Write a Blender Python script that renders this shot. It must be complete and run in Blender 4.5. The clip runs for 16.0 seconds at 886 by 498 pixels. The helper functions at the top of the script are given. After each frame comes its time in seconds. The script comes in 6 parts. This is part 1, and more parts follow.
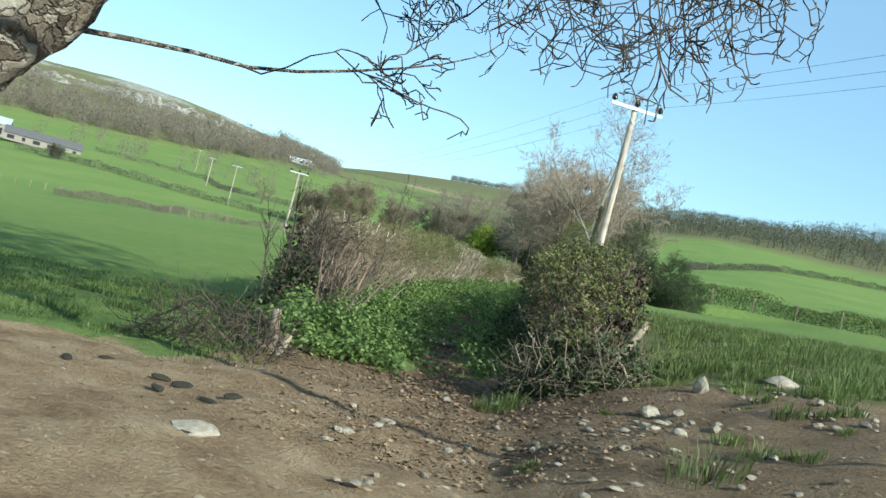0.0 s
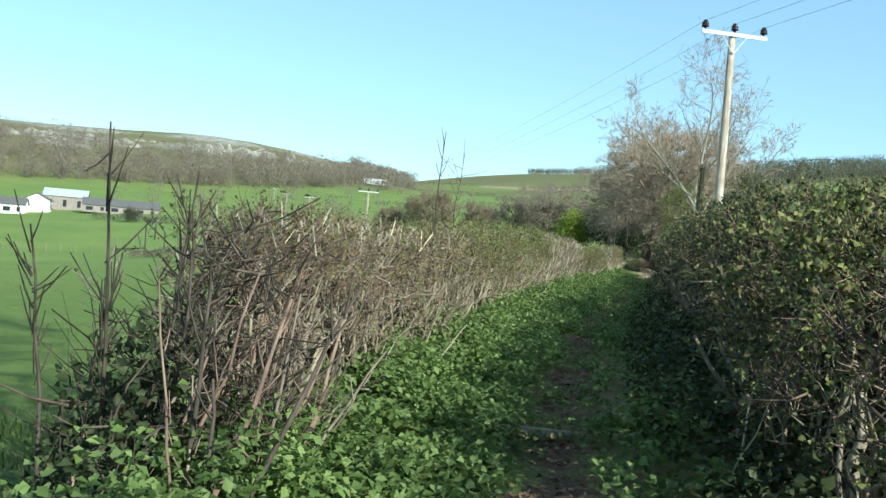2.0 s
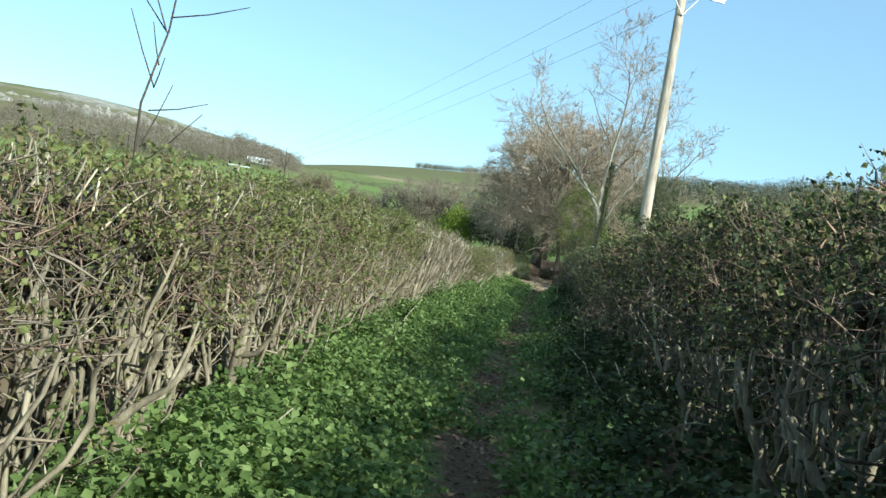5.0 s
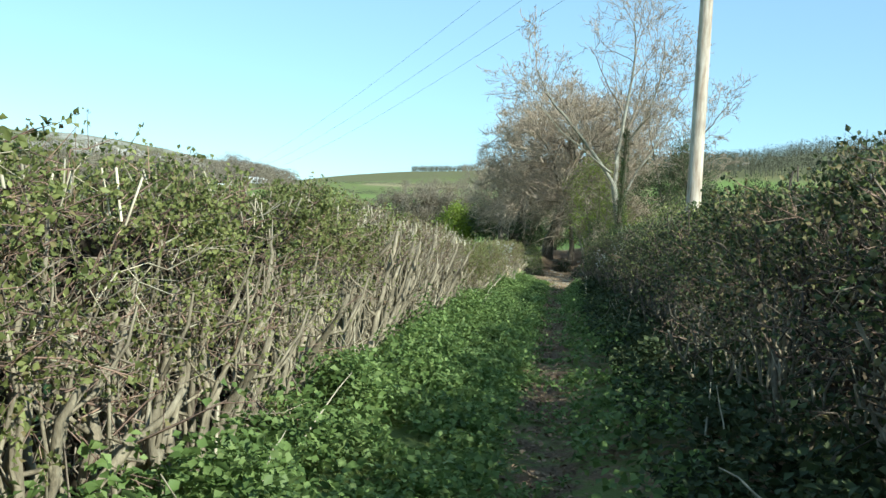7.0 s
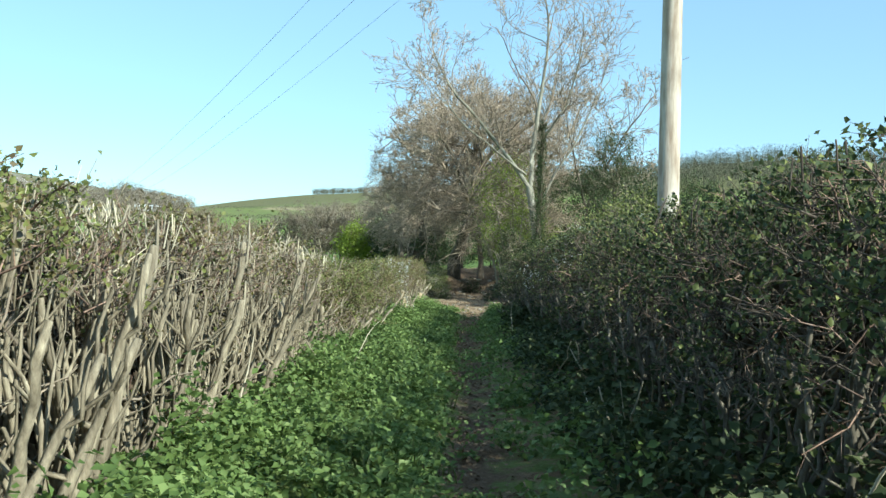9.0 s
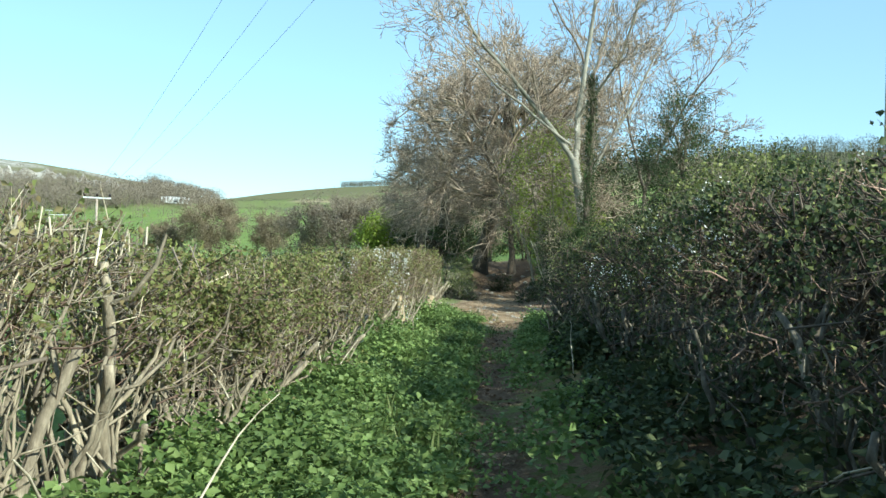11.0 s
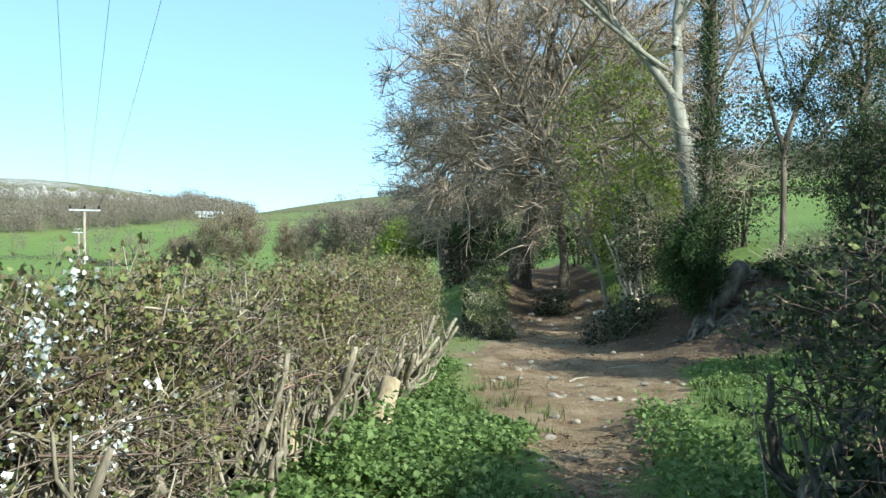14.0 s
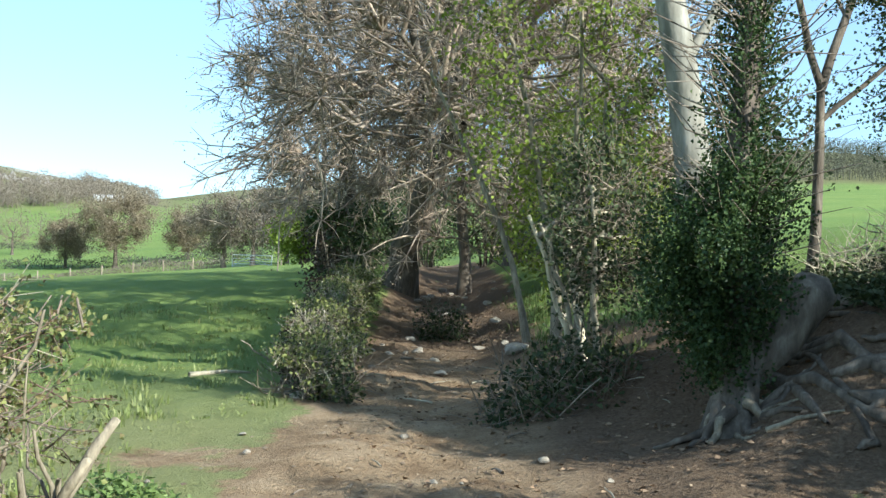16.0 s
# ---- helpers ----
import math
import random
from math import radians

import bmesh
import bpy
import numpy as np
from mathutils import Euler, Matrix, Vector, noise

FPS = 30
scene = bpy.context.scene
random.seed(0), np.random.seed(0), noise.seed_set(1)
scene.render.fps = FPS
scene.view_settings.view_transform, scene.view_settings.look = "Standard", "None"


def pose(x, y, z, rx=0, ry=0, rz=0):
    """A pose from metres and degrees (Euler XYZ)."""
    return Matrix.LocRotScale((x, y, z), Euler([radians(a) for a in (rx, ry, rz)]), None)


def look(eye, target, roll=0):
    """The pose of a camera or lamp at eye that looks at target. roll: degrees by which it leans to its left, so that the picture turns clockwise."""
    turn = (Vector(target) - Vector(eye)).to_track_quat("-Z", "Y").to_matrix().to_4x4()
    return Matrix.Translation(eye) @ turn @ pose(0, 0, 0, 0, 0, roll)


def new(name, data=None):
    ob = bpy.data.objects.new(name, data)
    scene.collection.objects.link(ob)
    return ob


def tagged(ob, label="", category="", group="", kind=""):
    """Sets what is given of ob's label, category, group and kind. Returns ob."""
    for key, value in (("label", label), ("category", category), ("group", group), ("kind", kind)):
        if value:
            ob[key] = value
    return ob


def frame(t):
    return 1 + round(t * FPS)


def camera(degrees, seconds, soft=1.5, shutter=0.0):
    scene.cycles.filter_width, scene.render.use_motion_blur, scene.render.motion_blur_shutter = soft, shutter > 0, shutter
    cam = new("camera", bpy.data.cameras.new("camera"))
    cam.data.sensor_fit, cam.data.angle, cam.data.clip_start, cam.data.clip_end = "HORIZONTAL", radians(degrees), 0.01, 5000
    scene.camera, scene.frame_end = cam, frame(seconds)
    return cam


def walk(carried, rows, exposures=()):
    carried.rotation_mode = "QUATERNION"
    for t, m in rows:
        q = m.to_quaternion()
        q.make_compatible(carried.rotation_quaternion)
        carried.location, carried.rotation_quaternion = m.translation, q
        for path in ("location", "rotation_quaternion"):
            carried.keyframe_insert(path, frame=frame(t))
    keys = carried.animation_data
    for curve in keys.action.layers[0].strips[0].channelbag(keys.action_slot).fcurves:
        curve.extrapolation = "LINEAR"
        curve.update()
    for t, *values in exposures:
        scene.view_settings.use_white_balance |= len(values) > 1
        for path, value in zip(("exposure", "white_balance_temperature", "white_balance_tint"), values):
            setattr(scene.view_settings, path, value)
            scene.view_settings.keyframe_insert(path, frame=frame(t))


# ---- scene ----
cam = camera(46.0, 16.0)
PATH = [
    (0.0, (0.000, 0.000, 1.450), (-0.292, 9.995, 1.550), 14.70),
    (0.5, (-0.061, 2.006, 1.535), (-0.490, 11.997, 1.467), 14.70),
    (0.9, (-0.003, 3.743, 1.517), (-0.736, 13.715, 1.379), 9.30),
    (1.0, (-0.004, 4.151, 1.525), (-0.851, 14.115, 1.400), 8.00),
    (1.5, (-0.135, 5.933, 1.516), (-1.088, 15.887, 1.354), 10.10),
    (2.0, (-0.120, 7.732, 1.565), (-1.255, 17.667, 1.545), 4.79),
    (2.5, (-0.149, 9.371, 1.626), (-1.188, 19.315, 1.818), 4.59),
    (3.0, (-0.208, 10.960, 1.643), (-1.177, 20.912, 1.831), 6.60),
    (3.5, (-0.175, 12.430, 1.668), (-0.969, 22.398, 1.589), 5.50),
    (4.0, (-0.258, 13.874, 1.683), (-0.642, 23.867, 1.616), 12.40),
    (4.5, (-0.255, 15.389, 1.682), (-0.451, 25.387, 1.754), 13.80),
    (4.7, (-0.206, 16.037, 1.666), (-0.292, 26.036, 1.725), 12.10),
    (6.8, (0.149, 23.552, 1.698), (0.128, 33.552, 1.733), 4.40),
    (7.0, (0.203, 24.280, 1.709), (0.158, 34.280, 1.758), 3.80),
    (7.3, (0.282, 25.381, 1.723), (0.217, 35.381, 1.742), 4.00),
    (7.5, (0.340, 26.119, 1.722), (0.273, 36.119, 1.826), 2.80),
    (8.0, (0.452, 28.013, 1.740), (0.439, 38.012, 1.874), 3.70),
    (8.5, (0.633, 29.855, 1.753), (1.106, 39.843, 1.871), 3.30),
    (9.0, (0.835, 31.690, 1.753), (1.691, 41.649, 2.048), 1.70),
    (11.3, (1.783, 40.365, 1.869), (2.294, 50.349, 2.083), 1.50),
    (11.5, (1.868, 41.150, 1.878), (2.365, 51.135, 2.091), 0.30),
    (12.0, (2.068, 43.222, 1.918), (2.445, 53.214, 2.070), 0.10),
    (12.5, (2.315, 45.201, 1.960), (2.586, 55.195, 2.190), -2.20),
    (13.0, (2.515, 47.307, 2.019), (2.700, 57.300, 2.322), -1.60),
    (13.5, (2.631, 49.444, 2.080), (2.755, 59.439, 2.372), -0.60),
    (14.0, (2.843, 51.570, 2.123), (3.048, 61.564, 2.402), 0.00),
    (14.5, (3.113, 53.537, 2.152), (3.604, 63.521, 2.421), -0.80),
    (15.0, (3.461, 55.609, 2.199), (4.142, 65.583, 2.446), -0.10),
    (15.5, (3.808, 57.595, 2.250), (4.683, 67.553, 2.516), -0.40),
    (16.0, (4.145, 59.758, 2.292), (5.211, 69.698, 2.536), 1.79),
]
walk(cam, [(t, look(eye, target, roll)) for t, eye, target, roll in PATH], [(0, 0.56, 5800, -6), (5, 0.62, 5850, -6), (8, 0.68, 5850, -6), (12, 0.8, 5850, -6), (14, 0.78, 5700, -4), (15, 0.82, 5650, 0), (16, 1.0, 5800, 2)])

# ---- light ----
SUN_AZ, SUN_EL = 134.0, 28.5          # degrees clockwise from +y, and above the horizon
world = bpy.data.worlds.new("world")
scene.world = world
world.use_nodes = True
sky = world.node_tree.nodes.new("ShaderNodeTexSky")
sky.sky_type = "NISHITA"
sky.sun_disc = False
sky.sun_elevation, sky.sun_rotation = radians(SUN_EL), radians(SUN_AZ)
sky.air_density, sky.dust_density, sky.ozone_density = 1.0, 0.0, 3.2
backdrop_node = world.node_tree.nodes["Background"]
backdrop_node.inputs[1].default_value = 0.135
haze = world.node_tree.nodes.new("ShaderNodeMix")
haze.data_type = "RGBA"
haze.inputs[0].default_value = 0.4
haze.inputs[7].default_value = (2.75, 3.7, 4.5, 1)
world.node_tree.links.new(sky.outputs[0], haze.inputs[6])
world.node_tree.links.new(haze.outputs[2], backdrop_node.inputs[0])
sun = new("sun", bpy.data.lights.new("sun", "SUN"))
sun.data.energy, sun.data.angle = 5.0, radians(0.5)
sun.data.color = (1.0, 0.95, 0.87)
sun.matrix_world = look((math.sin(radians(SUN_AZ)) * math.cos(radians(SUN_EL)) * 50,
                         math.cos(radians(SUN_AZ)) * math.cos(radians(SUN_EL)) * 50,
                         math.sin(radians(SUN_EL)) * 50), (0, 0, 0))

# ---- materials ----
def shader(name, rough=0.8):
    m = bpy.data.materials.new(name)
    m.use_nodes = True
    nt = m.node_tree
    b = nt.nodes["Principled BSDF"]
    b.inputs["Roughness"].default_value = rough
    b.inputs["Specular IOR Level"].default_value = 0.25
    return m, nt, b


def node(nt, kind, **values):
    n = nt.nodes.new(kind)
    for k, v in values.items():
        n.inputs[k].default_value = v
    return n


def ramp(nt, fac, *stops):
    r = nt.nodes.new("ShaderNodeValToRGB")
    e = r.color_ramp.elements
    while len(e) < len(stops):
        e.new(0.5)
    for s, (p, c) in zip(e, stops):
        s.position, s.color = p, (*c, 1)
    nt.links.new(fac, r.inputs[0])
    return r.outputs[0]


def noise_tex(nt, scale, detail=4.0, rough=0.55, vec=None, stretch=None):
    n = node(nt, "ShaderNodeTexNoise", Scale=scale, Detail=detail, Roughness=rough)
    if vec is None:
        vec = nt.nodes.new("ShaderNodeTexCoord").outputs["Object"]
    if stretch:
        mp = nt.nodes.new("ShaderNodeMapping")
        mp.inputs["Scale"].default_value = stretch
        nt.links.new(vec, mp.inputs[0])
        vec = mp.outputs[0]
    nt.links.new(vec, n.inputs["Vector"])
    return n.outputs["Fac"]


def mix(nt, fac, a, b, mode="MIX"):
    n = nt.nodes.new("ShaderNodeMix")
    n.data_type, n.blend_type = "RGBA", mode
    for s, v in ((n.inputs[0], fac), (n.inputs[6], a), (n.inputs[7], b)):
        if isinstance(v, (int, float)):
            s.default_value = v
        elif isinstance(v, tuple):
            s.default_value = (*v, 1)
        else:
            nt.links.new(v, s)
    return n.outputs[2]


def bumped(nt, b, height, strength, dist):
    n = node(nt, "ShaderNodeBump", Strength=strength, Distance=dist)
    nt.links.new(height, n.inputs["Height"])
    nt.links.new(n.outputs[0], b.inputs["Normal"])


def math_node(nt, op, a, b):
    n = nt.nodes.new("ShaderNodeMath")
    n.operation = op
    for s, v in zip(n.inputs, (a, b)):
        if isinstance(v, (int, float)):
            s.default_value = v
        else:
            nt.links.new(v, s)
    return n.outputs[0]


def leaf_mat(name, dark, mid, light, sheer=0.35, rough=0.55):
    m, nt, b = shader(name, rough)
    g = nt.nodes.new("ShaderNodeNewGeometry")
    col = ramp(nt, g.outputs["Random Per Island"], (0.0, dark), (0.5, mid), (1.0, light))
    n = noise_tex(nt, 1.3, 3)
    col = mix(nt, 0.75, col, ramp(nt, n, (0.3, (0.55, 0.55, 0.5)), (0.7, (1.25, 1.2, 1.1))), "MULTIPLY")
    nt.links.new(col, b.inputs["Base Color"])
    tr = nt.nodes.new("ShaderNodeBsdfTranslucent")
    nt.links.new(col, tr.inputs[0])
    mx = nt.nodes.new("ShaderNodeMixShader")
    mx.inputs[0].default_value = sheer
    nt.links.new(b.outputs[0], mx.inputs[1])
    nt.links.new(tr.outputs[0], mx.inputs[2])
    nt.links.new(mx.outputs[0], nt.nodes["Material Output"].inputs[0])
    return m


def wood_mat(name, dark, mid, light, scale=9.0, stretch=(1, 1, 0.25), bump=0.6, islands=False, rough=0.85):
    m, nt, b = shader(name, rough)
    n = noise_tex(nt, scale, 6, 0.65, None, stretch)
    n2 = noise_tex(nt, scale * 0.2, 3)
    col = ramp(nt, n, (0.28, dark), (0.52, mid), (0.75, light))
    col = mix(nt, 0.6, col, ramp(nt, n2, (0.3, (0.6, 0.6, 0.58)), (0.7, (1.25, 1.22, 1.18))), "MULTIPLY")
    if islands:
        g = nt.nodes.new("ShaderNodeNewGeometry")
        col = mix(nt, 0.8, col, ramp(nt, g.outputs["Random Per Island"], (0, (0.5, 0.48, 0.46)), (0.6, (1.0, 1.0, 1.0)), (1, (1.7, 1.65, 1.55))), "MULTIPLY")
    else:
        o = nt.nodes.new("ShaderNodeObjectInfo")
        col = mix(nt, 0.5, col, ramp(nt, o.outputs["Random"], (0, (0.65, 0.62, 0.6)), (1, (1.3, 1.28, 1.25))), "MULTIPLY")
    nt.links.new(col, b.inputs["Base Color"])
    bumped(nt, b, n, bump, 0.02)
    return m


LEAF_HAW = leaf_mat("hawthorn_leaf", (0.12, 0.14, 0.045), (0.215, 0.235, 0.075), (0.33, 0.34, 0.125))
LEAF_BROWN = leaf_mat("budding_leaf", (0.17, 0.13, 0.07), (0.24, 0.19, 0.09), (0.30, 0.26, 0.12))
# bramble green, darkened further to hold the shade of the right hedge
LEAF_DARK = leaf_mat("shaded_bramble_leaf", (0.036, 0.05, 0.022), (0.068, 0.092, 0.038), (0.125, 0.142, 0.065), 0.25, 0.65)
LEAF_NETTLE = leaf_mat("nettle_leaf", (0.10, 0.155, 0.045), (0.185, 0.265, 0.08), (0.29, 0.37, 0.135), 0.4)
LEAF_IVY = leaf_mat("ivy_leaf", (0.025, 0.048, 0.014), (0.05, 0.085, 0.025), (0.10, 0.14, 0.045), 0.2, 0.5)
LEAF_SPRING = leaf_mat("young_leaf", (0.16, 0.21, 0.03), (0.26, 0.33, 0.05), (0.38, 0.44, 0.09), 0.5)
GRASS_BLADE = leaf_mat("grass_blade", (0.08, 0.115, 0.03), (0.13, 0.175, 0.05), (0.225, 0.255, 0.095), 0.3)
MEADOW_BLADE = leaf_mat("meadow_blade", (0.15, 0.19, 0.05), (0.23, 0.27, 0.085), (0.36, 0.37, 0.16), 0.3)
BLOSSOM = leaf_mat("blossom", (0.7, 0.7, 0.66), (0.8, 0.8, 0.76), (0.85, 0.85, 0.8), 0.2)
FAR_TREE = leaf_mat("far_twigs", (0.17, 0.14, 0.11), (0.22, 0.185, 0.145), (0.26, 0.225, 0.18), 0.1, 0.9)
FAR_GREEN = leaf_mat("far_leaf", (0.05, 0.08, 0.025), (0.09, 0.12, 0.035), (0.14, 0.17, 0.05), 0.2, 0.9)
FAR_DARK = leaf_mat("far_conifer", (0.07, 0.075, 0.05), (0.11, 0.115, 0.08), (0.16, 0.15, 0.11), 0.1, 0.9)
TWIG = wood_mat("twig_bark", (0.14, 0.11, 0.08), (0.25, 0.20, 0.15), (0.38, 0.32, 0.25), 14, islands=True)
TWIG_RED = wood_mat("red_twig_bark", (0.15, 0.092, 0.07), (0.27, 0.18, 0.135), (0.42, 0.30, 0.23), 14, islands=True)
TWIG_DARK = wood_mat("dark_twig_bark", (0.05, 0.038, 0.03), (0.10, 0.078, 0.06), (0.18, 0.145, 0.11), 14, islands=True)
TWIG_PALE = wood_mat("pale_twig", (0.30, 0.25, 0.17), (0.45, 0.39, 0.28), (0.62, 0.55, 0.42), 14, islands=True)
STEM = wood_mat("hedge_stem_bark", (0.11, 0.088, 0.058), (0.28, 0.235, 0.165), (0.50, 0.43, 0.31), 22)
# shade-side copy of STEM: the shade is put into the bark colour
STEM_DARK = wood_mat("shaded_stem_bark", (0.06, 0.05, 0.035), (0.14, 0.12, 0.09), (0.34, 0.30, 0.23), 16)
TWIG_GREY = wood_mat("grey_twig_bark", (0.22, 0.165, 0.125), (0.375, 0.295, 0.225), (0.56, 0.465, 0.375), 10, islands=True)
MID_BROWN = leaf_mat("brown_bud", (0.19, 0.15, 0.10), (0.265, 0.215, 0.145), (0.34, 0.28, 0.195), 0.25, 0.85)
BARK_OAK = wood_mat("oak_bark", (0.055, 0.043, 0.032), (0.14, 0.112, 0.085), (0.29, 0.245, 0.19), 11, bump=1.0)
BARK_ASH = wood_mat("ash_bark", (0.17, 0.16, 0.12), (0.33, 0.31, 0.25), (0.52, 0.5, 0.42), 7)


def flaky_bark():
    m, nt, b = shader("flaky_bark", 0.85)
    co = nt.nodes.new("ShaderNodeTexCoord").outputs["Object"]
    warp = mix(nt, 0.3, co, noise_colour(nt, co, 5.0))
    v = node(nt, "ShaderNodeTexVoronoi", Scale=11.0)
    nt.links.new(warp, v.inputs["Vector"])
    e = node(nt, "ShaderNodeTexVoronoi", Scale=11.0)
    e.feature = "DISTANCE_TO_EDGE"
    nt.links.new(warp, e.inputs["Vector"])
    n = noise_tex(nt, 26, 6, 0.7)
    flake = ramp(nt, v.outputs["Color"], (0.15, (0.10, 0.075, 0.055)), (0.5, (0.27, 0.215, 0.16)), (0.85, (0.48, 0.42, 0.34)))
    flake = mix(nt, 0.7, flake, ramp(nt, n, (0.3, (0.45, 0.44, 0.42)), (0.7, (1.3, 1.28, 1.25))), "MULTIPLY")
    crack = ramp(nt, e.outputs["Distance"], (0.0, (0.5, 0.48, 0.46)), (0.05, (1, 1, 1)))
    nt.links.new(mix(nt, 1.0, flake, crack, "MULTIPLY"), b.inputs["Base Color"])
    bumped(nt, b, math_node(nt, "ADD", math_node(nt, "MINIMUM", e.outputs["Distance"], 0.12), math_node(nt, "MULTIPLY", n, 0.12)), 1.0, 0.25)
    return m


def noise_colour(nt, vec, scale):
    n = node(nt, "ShaderNodeTexNoise", Scale=scale, Detail=4.0)
    nt.links.new(vec, n.inputs["Vector"])
    return n.outputs["Color"]


BARK_NEAR = flaky_bark()
POLE_WOOD = wood_mat("weathered_pole", (0.22, 0.14, 0.09), (0.48, 0.40, 0.33), (0.66, 0.61, 0.54), 9, (1, 1, 0.12), 0.5)
CUT_WOOD = wood_mat("cut_wood", (0.24, 0.175, 0.10), (0.44, 0.345, 0.21), (0.60, 0.5, 0.34), 14)
FENCE_WOOD = wood_mat("fence_wood", (0.17, 0.13, 0.09), (0.31, 0.25, 0.18), (0.45, 0.38, 0.30), 14)


def stone_mat(name, dark, light):
    m, nt, b = shader(name, 0.85)
    n = noise_tex(nt, 6, 6, 0.65)
    o = nt.nodes.new("ShaderNodeObjectInfo")
    col = ramp(nt, n, (0.3, dark), (0.7, light))
    col = mix(nt, 0.6, col, ramp(nt, o.outputs["Random"], (0, (0.6, 0.58, 0.54)), (1, (1.25, 1.22, 1.15))), "MULTIPLY")
    nt.links.new(col, b.inputs["Base Color"])
    bumped(nt, b, noise_tex(nt, 25, 5), 0.5, 0.02)
    return m


STONE = stone_mat("limestone", (0.24, 0.20, 0.15), (0.48, 0.42, 0.34))
CLIFF = stone_mat("cliff_rock", (0.24, 0.22, 0.19), (0.46, 0.44, 0.40))
DUNG = stone_mat("dung", (0.03, 0.025, 0.018), (0.06, 0.05, 0.035))


def flat_mat(name, col, rough=0.6, metal=0.0, var=0.25):
    m, nt, b = shader(name, rough)
    n = noise_tex(nt, 2.5, 5)
    lo, hi = tuple(c * (1 - var) for c in col), tuple(min(1, c * (1 + var)) for c in col)
    nt.links.new(ramp(nt, n, (0.3, lo), (0.7, hi)), b.inputs["Base Color"])
    b.inputs["Metallic"].default_value = metal
    return m


METAL = flat_mat("galvanised_steel", (0.62, 0.62, 0.6), 0.45, 0.6)
INSULATOR = flat_mat("brown_porcelain", (0.035, 0.022, 0.018), 0.2)
WIRE = flat_mat("line_wire", (0.07, 0.075, 0.09), 0.5)
ROOF_GREY = flat_mat("grey_roof", (0.13, 0.12, 0.115), 0.8)
ROOF_GREEN = flat_mat("pale_green_roof", (0.45, 0.5, 0.47), 0.6)
WHITE_WALL = flat_mat("white_render", (0.8, 0.79, 0.75), 0.8, 0, 0.06)
BARN_WALL = flat_mat("barn_wall", (0.3, 0.25, 0.21), 0.85)
DARK_GLASS = flat_mat("dark_opening", (0.03, 0.032, 0.035), 0.3)


def ground_mat():
    m, nt, b = shader("ground", 0.95)
    b.inputs["Specular IOR Level"].default_value = 0.1
    at = {}
    for k in ("dirt", "litter", "tint", "rough_grass", "rock"):
        a = nt.nodes.new("ShaderNodeAttribute")
        a.attribute_name = k
        at[k] = a.outputs["Fac"]
    fine, mid, wide = noise_tex(nt, 30, 5, 0.7), noise_tex(nt, 2.2, 5, 0.6), noise_tex(nt, 0.06, 4)
    grass = ramp(nt, fine, (0.25, (0.135, 0.18, 0.048)), (0.5, (0.19, 0.25, 0.07)), (0.8, (0.27, 0.325, 0.11)))
    grass = mix(nt, 0.6, grass, ramp(nt, wide, (0.35, (0.75, 0.85, 0.8)), (0.65, (1.15, 1.08, 1.0))), "MULTIPLY")
    grass = mix(nt, 0.5, grass, ramp(nt, mid, (0.3, (0.7, 0.75, 0.7)), (0.7, (1.2, 1.15, 1.1))), "MULTIPLY")
    rank = ramp(nt, mid, (0.3, (0.13, 0.125, 0.055)), (0.7, (0.21, 0.195, 0.09)))
    grass = mix(nt, at["rough_grass"], grass, rank)
    pale = ramp(nt, mid, (0.3, (0.30, 0.24, 0.13)), (0.7, (0.38, 0.31, 0.18)))
    grass = mix(nt, at["tint"], grass, pale)
    dirt = ramp(nt, mid, (0.3, (0.22, 0.14, 0.08)), (0.5, (0.355, 0.245, 0.145)), (0.7, (0.465, 0.34, 0.215)))
    dirt = mix(nt, 0.6, dirt, ramp(nt, fine, (0.3, (0.5, 0.48, 0.46)), (0.7, (1.25, 1.25, 1.22))), "MULTIPLY")
    # dark litter tone; on the bank and wooded track it also stands for shade
    litter = ramp(nt, fine, (0.3, (0.08, 0.052, 0.034)), (0.55, (0.17, 0.115, 0.074)), (0.8, (0.29, 0.205, 0.135)))
    dirt = mix(nt, at["litter"], dirt, litter)
    edge = math_node(nt, "ADD", at["dirt"], math_node(nt, "MULTIPLY", math_node(nt, "SUBTRACT", noise_tex(nt, 3.5, 6, 0.7), 0.5), 1.1))
    mask = ramp(nt, edge, (0.42, (0, 0, 0)), (0.58, (1, 1, 1)))
    col = mix(nt, mask, grass, dirt)
    rock = ramp(nt, noise_tex(nt, 0.12, 6, 0.7), (0.35, (0.2, 0.18, 0.13)), (0.75, (0.55, 0.52, 0.46)))
    col = mix(nt, at["rock"], col, rock)
    nt.links.new(col, b.inputs["Base Color"])
    bumped(nt, b, math_node(nt, "ADD", fine, mid), 0.9, 0.06)
    return m


GROUND = ground_mat()

# ---- mesh helpers ----
rng = np.random.default_rng(7)


